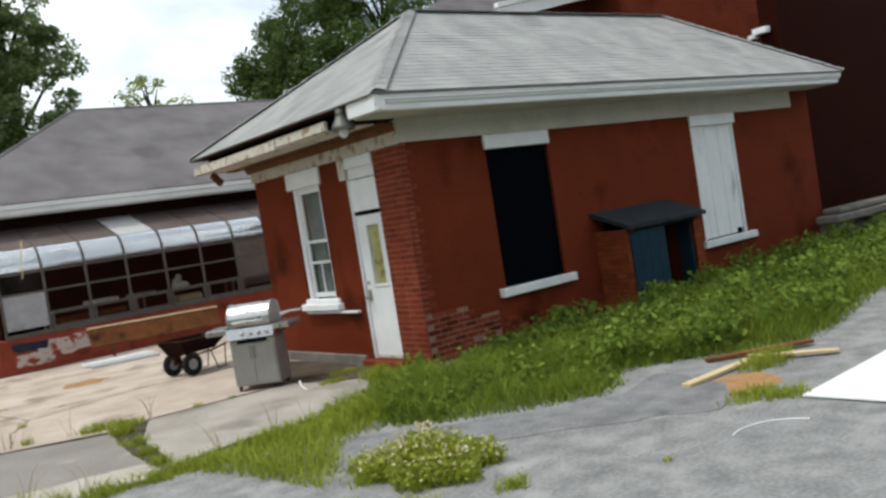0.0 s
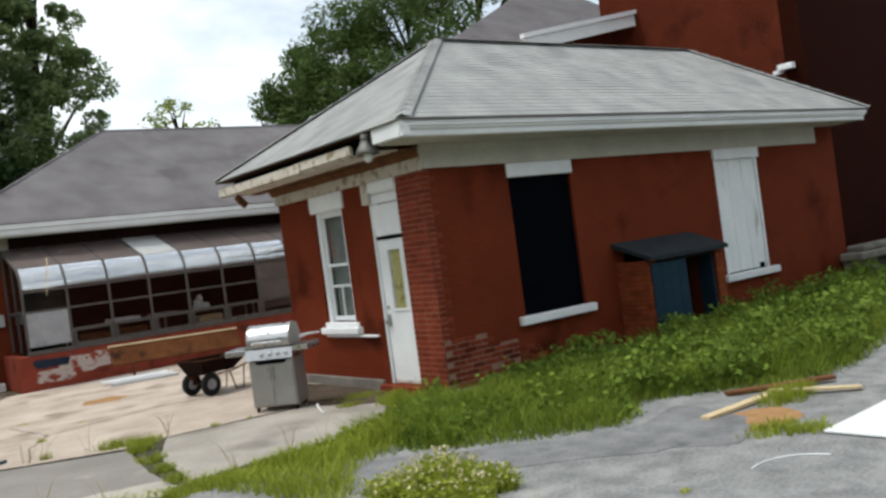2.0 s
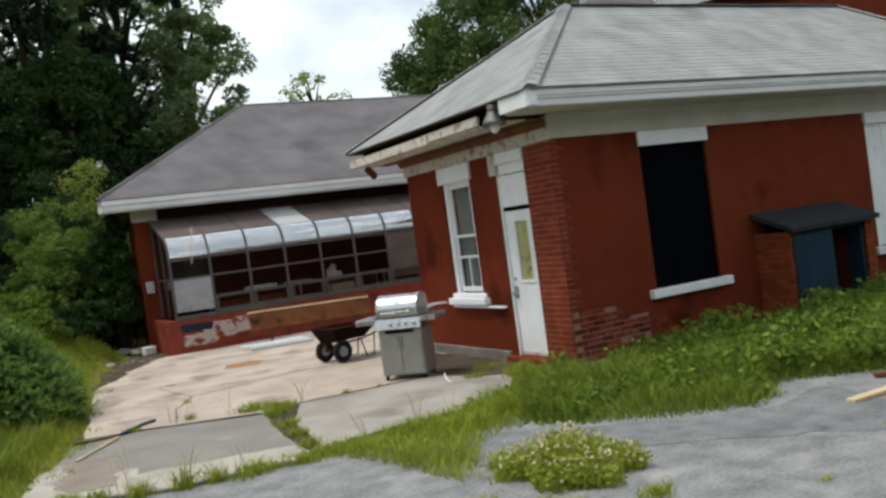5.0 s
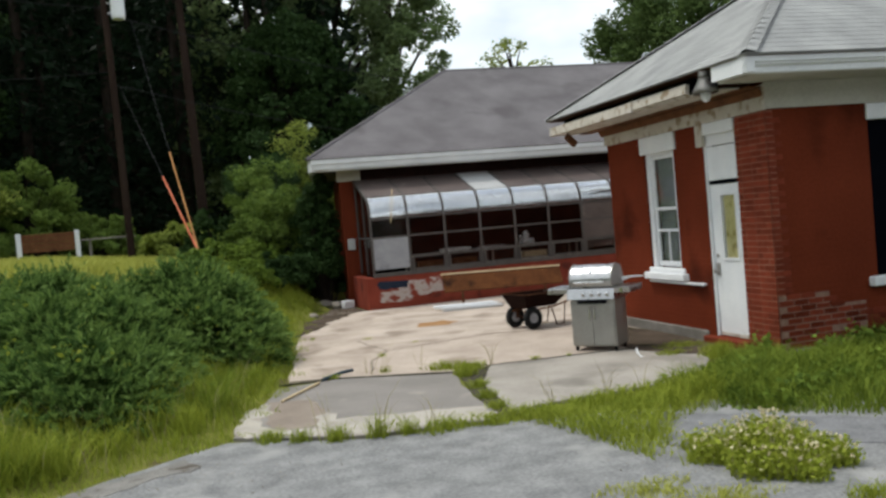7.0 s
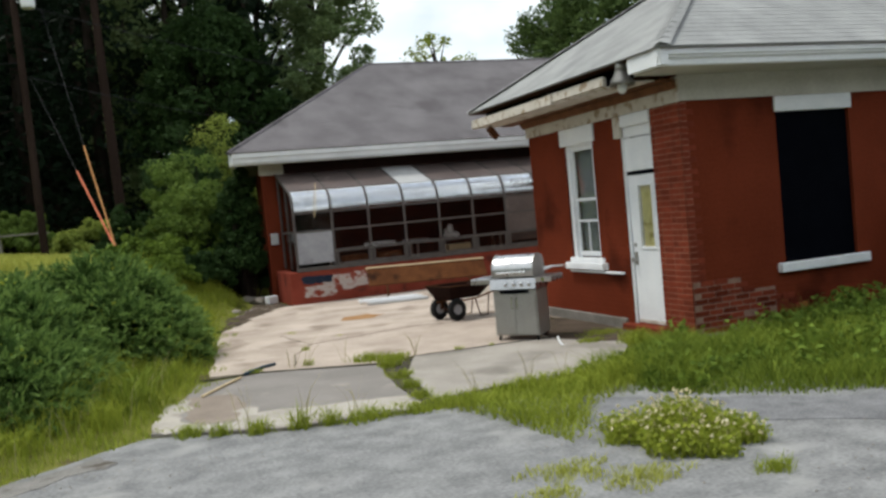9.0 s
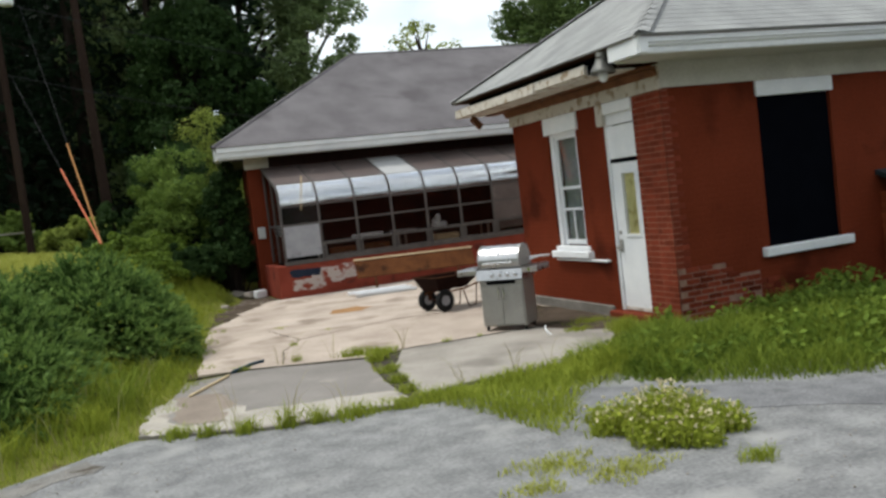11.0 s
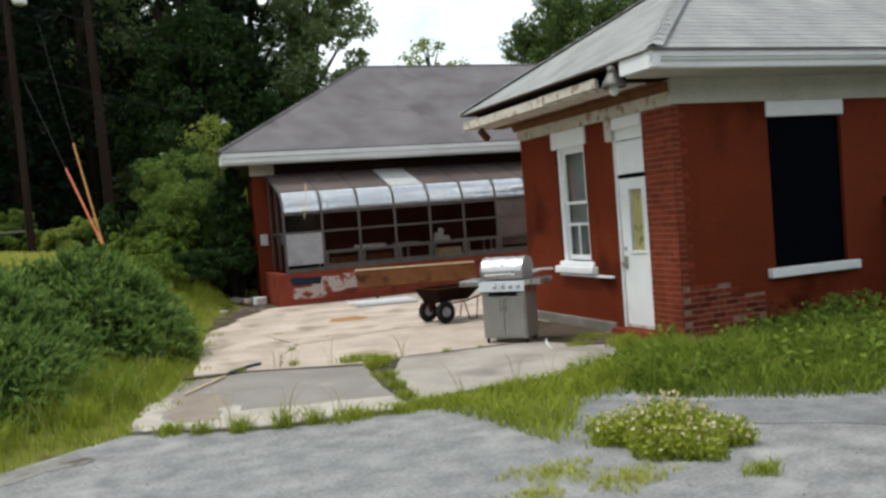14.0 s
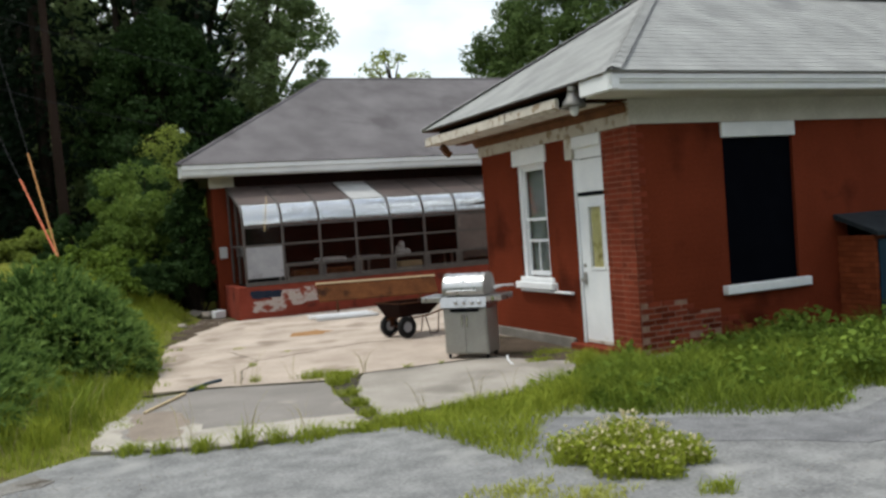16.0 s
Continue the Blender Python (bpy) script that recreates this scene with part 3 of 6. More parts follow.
# ---- roofs ----
def slope(bm, e0, e1, r0, r1, courses, lift=0.011):
    """One roof slope from the eave line e0-e1 to the ridge line r0-r1, laid in overlapping courses."""
    e0, e1, r0, r1 = (Vector(p) for p in (e0, e1, r0, r1))
    nrm = (e1 - e0).cross(r0 - e0).normalized()
    if nrm.z < 0:
        nrm.negate()
    low = None
    for k in range(courses):
        a, b = k / courses, (k + 1) / courses
        up = [bm.verts.new(e0.lerp(r0, a) + nrm * lift), bm.verts.new(e1.lerp(r1, a) + nrm * lift)]
        if low is None:
            low = [bm.verts.new(e0 - nrm * 0.02), bm.verts.new(e1 - nrm * 0.02)]
        bm.faces.new((low[0], low[1], up[1], up[0]))
        p, q = e0.lerp(r0, b), e1.lerp(r1, b)
        if (p - q).length < 1e-4:
            bm.faces.new((up[0], up[1], bm.verts.new(p)))
            break
        low = [bm.verts.new(p), bm.verts.new(q)]
        bm.faces.new((up[0], up[1], low[1], low[0]))


# ---- the brick annex ----
WX, WY, WTOP, ZF = 10.2, 4.1, 2.97, 0.12
annex = thing("brick_annex", "low red-painted brick annex with a grey hipped roof", "house")
BW, WW = (1.46, 2.68, 0.83, 2.80), (6.2, 7.48, 0.80, 2.80)
part("wall", wall_boxes('x', 0.0, 0.3, 0.0, WX, 0.0, 3.3, [BW, WW]), M_RED, annex)
DOOR, WIN = (0.60, 1.35, ZF, 2.93), (2.10, 2.95, 0.93, 2.78)
part("wall", wall_boxes('y', 0.0, 0.3, 0.301, WY, 0.0, 3.3, [DOOR, WIN]), M_RED, annex)
part("wall", wall_boxes('x', WY - 0.3, WY, 0.301, WX, 0.0, 3.3), M_RED, annex)
part("ceiling", boxes((0.28, 0.28, 3.2, WX, WY - 0.28, 3.26)), M_DARK, annex)
part("foundation", boxes((-0.05, 1.5, -0.1, -0.002, WY + 0.05, 0.17), (-0.05, -0.05, -0.1, 0.55, -0.002, 0.07), (0.56, -0.06, -0.1, WX, -0.002, 0.10), bevel=0.012), M_FOUND, annex, "grey stone foundation course")
part("doorstep", boxes((-0.12, 0.56, -0.05, 0.30, 1.5, ZF - 0.005), bevel=0.012), M_BRICK, annex, "worn brick doorstep")
# eaves
EO = 0.68
part("frieze", boxes((0.0, -0.035, WTOP, 9.5, -0.002, 3.28)), M_CREAM, annex, "dull cream frieze board")
part("frieze", boxes((-0.035, -0.03, WTOP - 0.01, -0.002, WY + 0.03, 3.26)), M_FLAKE, annex, "rotten frieze with flaking paint")
part("soffit", boxes((-0.6, -EO + 0.04, 3.285, WX, -0.001, 3.31)), M_CREAM, annex)
bm = bmesh.new()
prism(bm, [(-EO + 0.05, 3.285), (-EO + 0.02, 3.30), (-EO + 0.02, 3.36), (-EO - 0.02, 3.38), (-EO - 0.02, 3.40), (-EO - 0.05, 3.41), (-EO - 0.05, 3.49), (-EO + 0.1, 3.49), (-EO + 0.1, 3.30)], "x", -EO - 0.05, WX + 0.04)
part("fascia", bm, M_WHITE, annex, "white moulded wooden fascia")
bm = boxes((-EO - 0.04, -EO - 0.049, 3.30, -EO + 0.06, -0.05, 3.488))
part("fascia", bm, M_WHITE, annex, "short white fascia return at the corner")
bm = bmesh.new()
prism(bm, [(-0.70, 3.27), (-0.645, 3.25), (-0.645, 3.37), (-0.69, 3.385)], "y", 0.55, 2.1)
part("eave_board", bm, M_FLAKE, annex, "bare rotten eave board with peeling paint")
bm = bmesh.new()
prism(bm, [(-0.72, 3.24), (-0.655, 3.23), (-0.655, 3.36), (-0.71, 3.37)], "y", 1.9, WY + 0.66)
part("eave_board", bm, M_FLAKE, annex, "loose sagging eave board with peeling paint")
# black strip in place of the shade inside the eave gap
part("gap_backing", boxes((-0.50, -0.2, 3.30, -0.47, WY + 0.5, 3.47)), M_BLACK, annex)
part("soffit_board", boxes((-0.64, 0.1, 3.235, -0.25, WY + 0.6, 3.25)), M_FLAKE, annex, "weathered soffit boards")
part("soffit_board", boxes((-0.235, 0.0, 3.22, -0.036, WY + 0.5, 3.245)), M_WOOD, annex, "bare brown soffit board")
bm = bmesh.new()
prism(bm, [(-0.10, 3.21), (-0.04, 3.21), (-0.036, 3.12), (-0.055, 3.13)], "y", -0.02, WY + 0.1)
part("moulding", bm, M_WOOD, annex, "bare brown bed moulding under the eave")
for i in range(9):
    y = 0.2 + i * 0.5
    part("rafter_end", boxes((-0.46, y, 3.26, -0.05, y + 0.05, 3.40)), M_RUST, annex)
bm = bmesh.new()
box(bm, -0.12, -0.04, -0.05, 0.12, 0.04, 0.05, m=pose(-0.50, WY + 0.30, 3.12, 20, 35, 30))
part("broken_board", bm, M_WOOD, annex, "splintered brown board end hanging at the eave")
R0, R1 = (2.15, 2.05, 5.27), (8.72, 2.05, 5.30)
E1, E2, E3, E4 = (-EO - 0.06, -EO - 0.08, 3.50), (WX + 0.10, -EO - 0.08, 3.50), (WX + 0.10, WY + 0.72, 3.50), (-EO - 0.06, WY + 0.72, 3.50)
bm = bmesh.new()
slope(bm, E1, E2, R0, R1, 24, 0.0035)
slope(bm, E4, E1, R0, R0, 24, 0.0035)
slope(bm, E3, E4, R1, R0, 24)
slope(bm, E2, E3, R1, R1, 24)
part("roof", bm, M_SHINGLE, annex, "pale grey asphalt shingle roof")
for a, b in ((E1, R0), (E2, R1), (E4, R0), (R0, R1)):
    a, b = Vector(a), Vector(b)
    k = int((b - a).length / 0.22)
    for i in range(k):
        p, q = a.lerp(b, i / k), a.lerp(b, min(1, (i + 1.2) / k))
        d = (q - p).normalized()
        s = d.cross(Vector((0, 0, 1))).normalized() * 0.11
        u = s.cross(d).normalized()
        bm = bmesh.new()
        vs = [bm.verts.new(c) for c in (p - s + u * 0.004, p + u * 0.045, p + s + u * 0.004, q + s - u * 0.002, q + u * 0.03, q - s - u * 0.002)]
        bm.faces.new((vs[0], vs[1], vs[4], vs[5]))
        bm.faces.new((vs[1], vs[2], vs[3], vs[4]))
        part("ridge_cap", bm, M_SHINGLE, annex)
bm = bmesh.new()
bmesh.ops.contextual_create(bm, geom=[bm.verts.new((p[0] * 1.0, p[1], 3.475)) for p in (E1, E2, E3, E4)])
part("roof_deck", bm, M_RUST, annex)
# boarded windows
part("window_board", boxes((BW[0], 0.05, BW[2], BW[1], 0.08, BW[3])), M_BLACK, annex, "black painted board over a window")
part("lintel", boxes((BW[0] - 0.02, -0.03, BW[3] - 0.03, BW[1] + 0.04, 0.2, WTOP - 0.004), bevel=0.008), M_WHITE, annex, "white lintel")
part("sill", boxes((BW[0] - 0.13, -0.09, 0.71, BW[1] + 0.14, 0.2, 0.83), bevel=0.012), M_WHITE, annex, "white stone window sill")
for i in range(6):
    w = (WW[1] - WW[0] - 0.10) / 6
    part("window_plank", boxes((WW[0] + 0.05 + i * w + 0.003, 0.035 + 0.004 * (i % 2), WW[2] + (0.02 if i < 5 else 0.10), WW[0] + 0.05 + (i + 1) * w - 0.003, 0.06, WW[3]), bevel=0.003), M_BOARD, annex, "weathered white plank over a window")
part("window_jamb", boxes((WW[0], 0.0, WW[2], WW[0] + 0.05, 0.09, WW[3])), M_WHITE, annex)
part("window_jamb", boxes((WW[1] - 0.05, 0.0, WW[2], WW[1], 0.09, WW[3])), M_WHITE, annex)
part("backing", boxes((WW[0] + 0.05, 0.07, WW[2], WW[1] - 0.05, 0.08, WW[3])), M_BLACK, annex)
part("lintel", boxes((WW[0] - 0.03, -0.045, WW[3] - 0.01, WW[1] + 0.03, 0.2, WTOP - 0.004), bevel=0.008), M_WHITE, annex)
part("sill", boxes((WW[0] - 0.12, -0.09, 0.68, WW[1] + 0.2, 0.2, 0.80), bevel=0.012), M_WHITE, annex, "white stone window sill")
# entrance door
DX, DP0, DP1 = 0.05, 0.79, 1.09
door = part("door", boxes((DX, 0.635, ZF + 0.01, DX + 0.045, DP0, 2.14), (DX, DP1, ZF + 0.01, DX + 0.045, 1.315, 2.14), (DX, DP0, ZF + 0.01, DX + 0.045, DP1, 1.17), (DX, DP0, 1.99, DX + 0.045, DP1, 2.14)), M_WHITE, annex, "white door with a narrow curtained pane")
for y0, y1, z0, z1 in ((DP0 - 0.035, DP0, 1.135, 2.025), (DP1, DP1 + 0.035, 1.135, 2.025), (DP0 + 0.001, DP1 - 0.001, 1.135, 1.17), (DP0 + 0.001, DP1 - 0.001, 1.99, 2.025)):
    part("moulding", boxes((DX - 0.014, y0, z0, DX - 0.001, y1, z1), bevel=0.003), M_WHITE, door)
part("pane", boxes((DX + 0.016, DP0, 1.17, DX + 0.021, DP1, 1.99)), M_GLASS, door).visible_shadow = False
bm = bmesh.new()
for i in range(14):
    y = DP0 + i * (DP1 - DP0) / 14
    box(bm, DX + 0.027 + 0.004 * (i % 2), y, 1.17, DX + 0.032 + 0.004 * (i % 2), y + (DP1 - DP0) / 14, 1.99)
part("curtain", bm, M_CURTAIN, door, "yellowed lace curtain")
bm = boxes((DX - 0.02, 1.215, 0.93, DX, 1.285, 1.10), (DX - 0.016, 1.225, 1.17, DX, 1.275, 1.22), bevel=0.006)
tube(bm, [(DX, 1.25, 0.99), (DX - 0.06, 1.25, 0.99), (DX - 0.07, 1.25, 0.99)], [0.015, 0.018, 0.034], 10)
part("lock_plate", bm, M_STEEL_DULL, door, "tarnished metal lock and knob")
part("kick_strip", boxes((DX - 0.004, 0.64, ZF + 0.012, DX - 0.001, 1.31, ZF + 0.05)), M_FLAKE, door, "worn flaking strip along the door's foot")
part("door_frame", boxes((0.012, 0.602, ZF, 0.13, 0.632, 2.93), (0.012, 1.318, ZF, 0.13, 1.348, 2.93)), M_WHITE, annex)
part("transom_panel", boxes((0.03, 0.634, 2.20, 0.09, 1.316, 2.64), bevel=0.004), M_WHITE, annex, "white panel over the door with dark stains")
part("transom_panel", boxes((0.022, 0.634, 2.655, 0.09, 1.316, 2.93), bevel=0.004), M_WHITE, annex, "upper white panel over the door")
# black bar and backing paint in the shade of the door's gaps
part("transom_bar", boxes((0.04, 0.634, 2.145, 0.09, 1.316, 2.195)), M_BLACK, annex, "black bar for the shaded gap over the door")
part("gap_backing", boxes((0.132, 0.602, ZF, 0.15, 1.348, 2.93)), M_BLACK, annex)
part("door_head", boxes((-0.05, 1.29, 2.66, 0.01, 1.45, 2.96), bevel=0.01), M_FLAKE, annex, "stained wooden block over the door")
part("door_head", boxes((-0.045, 0.60, 2.80, 0.018, 1.28, 2.955), bevel=0.01), M_WHITE, annex, "white head board over the door")
# sash window
win = part("window_casing", boxes((0.035, 2.102, 0.93, 0.13, 2.185, 2.70), (0.035, 2.845, 0.93, 0.13, 2.948, 2.70), (0.035, 2.186, 2.66, 0.13, 2.844, 2.78), bevel=0.005), M_WHITE, annex, "white casing of a tall sash window")
part("lintel", boxes((-0.035, 2.02, 2.70, 0.034, 3.01, 2.955), bevel=0.008), M_WHITE, annex, "white lintel board of the sash window")
part("sash", boxes((0.065, 2.186, 1.85, 0.10, 2.235, 2.66), (0.065, 2.80, 1.85, 0.10, 2.844, 2.66), (0.065, 2.236, 2.61, 0.10, 2.799, 2.66), (0.065, 2.236, 1.85, 0.10, 2.799, 1.895)), M_WHITE, win)
part("sash", boxes((0.08, 2.186, 1.02, 0.11, 2.235, 1.849), (0.08, 2.80, 1.02, 0.11, 2.844, 1.849), (0.08, 2.236, 1.02, 0.11, 2.799, 1.09), (0.08, 2.236, 1.53, 0.11, 2.799, 1.57)), M_WHITE, win)
part("muntin", boxes((0.083, 2.52, 1.091, 0.107, 2.54, 1.529)), M_WHITE, win)
part("pane", boxes((0.093, 2.23, 1.08, 0.097, 2.81, 2.62)), M_GLASS, win).visible_shadow = False
bm = bmesh.new()
for i in range(14):
    y = 2.20 + i * 0.046
    box(bm, 0.16 + 0.004 * (i % 2), y, 1.0 + (0.0 if i > 4 else 0.9), 0.165 + 0.004 * (i % 2), y + 0.046, 2.72)
part("curtain", bm, M_DRAPE, win, "thin grey curtain behind the panes")
part("sill", boxes((-0.10, 1.93, 0.83, 0.10, 3.03, 0.93), (-0.03, 2.0, 0.931, 0.06, 2.98, 1.0), bevel=0.01), M_WHITE, win, "white window sill")
part("ledge", boxes((-0.06, 1.49, 0.785, -0.002, 2.95, 0.815), bevel=0.006), M_WHITE, annex, "thin white ledge along the wall")
# bare bricks at the corner
def brick_mesh(name, w, h, d):
    bm = bmesh.new()
    box(bm, -w / 2, -d / 2, -h / 2, w / 2, d / 2, h / 2, bevel=0.005)
    me = bpy.data.meshes.new(name)
    bm.to_mesh(me)
    bm.free()
    return me


ME_S, ME_H = brick_mesh("brick", 0.202, 0.065, 0.03), brick_mesh("brick_header", 0.098, 0.065, 0.03)
ME_SO, ME_HO = brick_mesh("brick_orange", 0.203, 0.067, 0.03), brick_mesh("brick_header_orange", 0.099, 0.067, 0.03)
ME_SD = brick_mesh("brick_dark", 0.202, 0.065, 0.03)
for me, mt in ((ME_S, M_BRICK), (ME_H, M_BRICK), (ME_SD, M_BRICK_DARK), (ME_SO, M_BRICK_ORANGE), (ME_HO, M_BRICK_ORANGE)):
    me.materials.append(mt)


def lay(parent, me, x, y, z, rz=0.0):
    ob = new("brick", me)
    ob.parent = parent
    ob.matrix_basis = pose(x, y, z, 0, 0, rz)


part("mortar", boxes((-0.0105, 0.0, 0.07, -0.0005, 0.598, 2.955)), M_MORTAR, annex)
part("mortar", boxes((0.003, -0.0085, 0.722, 0.10, -0.0005, 2.955)), M_MORTAR, annex)
part("mortar", boxes((0.003, -0.0095, 0.075, 0.72, -0.0005, 0.72), (0.722, -0.0095, 0.10, 1.25, -0.0005, 0.55)), M_MORTAR_PALE, annex)
rb = random.Random(5)
for k in range(39):
    z = 0.11 + k * 0.0735
    y = 0.0
    row = (ME_S, ME_H, ME_S, ME_H) if k % 2 else (ME_H, ME_S, ME_S, ME_H)
    for me in row:
        w = 0.208 if me is ME_S else 0.104
        if y + w <= 0.63:
            lay(annex, me, 0.002 - rb.uniform(0, 0.003), y + w / 2 - 0.003, z, 90)
            y += w
    if z < 0.72:
        x = 0.0 if k % 2 else -0.104
        lim = (1.55, 1.5, 1.62, 1.6, 1.4, 1.15, 0.85, 0.8, 0.45, 0.4)[k % 10]
        while x < lim:
            if x >= 0 and not (rb.random() < 0.04 and x > 0.6):
                lay(annex, ME_SD if rb.random() < 0.4 else ME_S, x + 0.104, 0.004 - rb.uniform(0, 0.004), z)
            x += 0.208
    elif k % 2 or z < 1.2:
        lay(annex, ME_S, 0.10, 0.004, z)
    else:
        lay(annex, ME_H, 0.05, 0.004, z)

# ---- cellar entry against the annex ----
CX0, CX1, CD = 3.42, 5.28, 0.60
cellar = thing("cellar_entry", "brick cellar entry with a dark lean-to roof and ajar blue door", "shed", (CX0, 0, 0))
w = CX1 - CX0
part("wall", boxes((0.012, -CD + 0.012, 0, 0.2, -0.004, 1.32)), M_RED_DARK, cellar)
part("wall", boxes((w - 0.2, -CD + 0.012, 0, w - 0.012, -0.004, 1.32)), M_RED_DARK, cellar)
for k in range(18):
    z = 0.05 + k * 0.0735
    off = 0.0 if k % 2 else 0.104
    for i in range(4):
        y = -CD + 0.1 + off + i * 0.208
        if y < -0.08:
            lay(cellar, ME_SO, 0.012, y, z, 90)
    if not k % 2:
        lay(cellar, ME_HO, 0.012, -CD + 0.05, z, 90)
        lay(cellar, ME_HO, 0.012, -0.055, z, 90)
    for x0 in (0.0, w - 0.2):
        if k % 2:
            lay(cellar, ME_SO, x0 + 0.1, -CD + 0.012, z)
        else:
            lay(cellar, ME_HO, x0 + 0.05, -CD + 0.012, z)
            lay(cellar, ME_HO, x0 + 0.152, -CD + 0.012, z)
bm = bmesh.new()
prism(bm, [(-CD - 0.12, 1.33), (-CD - 0.12, 1.39), (-0.004, 1.64), (-0.004, 1.57)], "x", -0.06, w + 0.0)
part("roof", bm, M_DARKROOF, cellar, "dark felted lean-to roof")
part("header", boxes((0.0, -CD + 0.02, 1.27, w - 0.02, -CD + 0.10, 1.34)), M_DARKROOF, cellar)
blue = part("door", boxes((0.05, -CD - 0.012, 0.62, 0.86, -CD - 0.006, 0.70), (0.05, -CD - 0.012, 1.10, 0.86, -CD - 0.006, 1.18)), M_BLUE, cellar, "dark blue plank door")
for i in range(4):
    part("plank", boxes((0.05 + i * 0.203, -CD - 0.042, 0.03, 0.25 + i * 0.203, -CD - 0.013, 1.28), bevel=0.004), M_BLUE, blue)
bm = bmesh.new()
box(bm, 0, -0.02, 0.03, 0.50, 0.02, 1.25, m=pose(w - 0.22, -CD + 0.06, 0, 0, 0, 82))
part("door", bm, M_BLUE, cellar, "dark blue door leaf swung inward")
part("floor", boxes((0.2, -CD, -0.02, w - 0.2, -0.005, 0.01)), M_DARK, cellar)
# black panel paints in the darkness of the cellar opening
part("backing", boxes((0.2, -0.03, 0.012, w - 0.2, -0.006, 1.55)), M_BLACK, cellar, "black panel for the shade inside the cellar opening")

# ---- greenhouse wing ----
GY0, GZ0, GZ1 = 11.22, 0.82, 2.14
wing = thing("greenhouse_wing", "low brick wing with a dark grey hipped roof", "house")
HW = 13.0
part("wall", wall_boxes('x', HW, HW + 0.3, -3.0, -2.5, 0.0, 3.45), M_RED, wing, "red brick pier")
# The shadow below the gutter is painted as a dark wall strip.
part("wall", wall_boxes('x', HW, HW + 0.3, -2.499, 20.0, 3.15, 3.45), M_RUST_SHADE, wing, "wall strip above the glazing darkened for shade under the gutter")
part("wall", prism(bmesh.new(), [(-3.0, HW + 0.301), (-2.7, HW + 0.301), (-1.48, 21.8), (-1.78, 21.8)], "z", 0.0, 3.45), M_RED, wing)
# interior shell behind the glazing, coloured dark for indoor shade
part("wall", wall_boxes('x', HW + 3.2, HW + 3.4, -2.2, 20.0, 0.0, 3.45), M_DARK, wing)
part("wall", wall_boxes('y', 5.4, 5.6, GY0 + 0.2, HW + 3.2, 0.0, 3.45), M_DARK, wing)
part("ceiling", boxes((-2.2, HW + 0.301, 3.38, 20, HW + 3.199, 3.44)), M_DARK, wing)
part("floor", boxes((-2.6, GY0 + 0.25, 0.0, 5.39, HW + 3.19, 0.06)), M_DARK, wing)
ex, ey = -3.74, 12.4
bm = bmesh.new()
prism(bm, [(ey - 0.02, 3.47), (ey - 0.055, 3.475), (ey - 0.06, 3.585), (ey - 0.10, 3.60), (ey - 0.10, 3.72), (ey + 0.2, 3.72), (ey + 0.2, 3.45), (ey, 3.43)], "x", ex - 0.03, 20)
part("gutter", bm, M_WHITE, wing, "white gutter and fascia along the eave")
part("fascia", prism(bmesh.new(), [(ex - 0.07, ey + 0.201), (ex + 0.05, ey + 0.201), (ex + 1.52, 22.4), (ex + 1.40, 22.4)], "z", 3.44, 3.72), M_WHITE, wing)
part("soffit", boxes((ex + 0.15, ey + 0.201, 3.45, 20, HW - 0.002, 3.47)), M_CREAM, wing)
part("frieze", boxes((-3.06, HW - 0.04, 3.18, -2.45, HW - 0.001, 3.449)), M_CREAM, wing)
A0, A1 = (1.34, 17.4, 6.66), (24, 17.4, 6.70)
bm = bmesh.new()
slope(bm, (ex - 0.12, ey - 0.12, 3.73), (26, ey - 0.12, 3.73), A0, A1, 38, 0.003)
slope(bm, (ex + 1.36, 22.5, 3.73), (ex - 0.12, ey - 0.12, 3.73), A0, A0, 38, 0.003)
slope(bm, (26, 22.5, 3.73), (ex + 1.36, 22.5, 3.73), A1, A0, 10, 0.008)
part("roof", bm, M_SHINGLE2, wing, "dark grey weathered shingle roof")
bm = bmesh.new()
tube(bm, [(ex - 0.12, ey - 0.12, 3.735), A0], 0.045, 6)
tube(bm, [A0, A1], 0.045, 6)
part("ridge_capping", bm, M_SHINGLE2, wing)
part("knee_wall", boxes((-2.86, GY0 - 0.02, 0, 5.6, GY0 + 0.20, GZ0 - 0.05), (-2.86, GY0 + 0.20, 0, -2.64, HW - 0.001, GZ0 - 0.05), bevel=0.01), M_KNEE, wing, "red painted knee wall with peeling patches")
bm = bmesh.new()
def blot(bm, x0, x1, z0, z1, y, seed):
    r = random.Random(seed)
    pts = []
    for i in range(22):
        a = 2 * math.pi * i / 22
        s = r.uniform(0.78, 1.05)
        c, q = math.cos(a), math.sin(a)
        k = 1 / max(abs(c), abs(q)) * 0.9
        pts.append(((x0 + x1) / 2 + c * k * s * (x1 - x0) / 2, (z0 + z1) / 2 + q * k * s * (z1 - z0) / 2))
    prism(bm, pts, "y", y - 0.003, y)
for i, (x0, x1, z0, z1) in enumerate(((-2.65, -1.7, 0.14, 0.45), (-2.2, -1.1, 0.24, 0.66), (-1.5, -0.6, 0.30, 0.70), (-1.0, -0.1, 0.30, 0.66))):
    blot(bm, x0, x1, z0, z1, GY0 - 0.0205 - 0.0035 * i, i)
part("peeled_patch", bm, M_PEEL, wing, "bare pale patches where red paint has peeled")
bm = bmesh.new()
blot(bm, -2.68, -1.8, 0.46, 0.68, GY0 - 0.036, 12)
part("dark_patch", bm, M_NAVY, wing, "dark navy paint patch")
bm = boxes((-2.92, HW - 0.08, 1.44, -2.74, HW - 0.001, 1.72), bevel=0.01)
part("meter_box", bm, M_PALEPANE, wing, "small grey electric box")

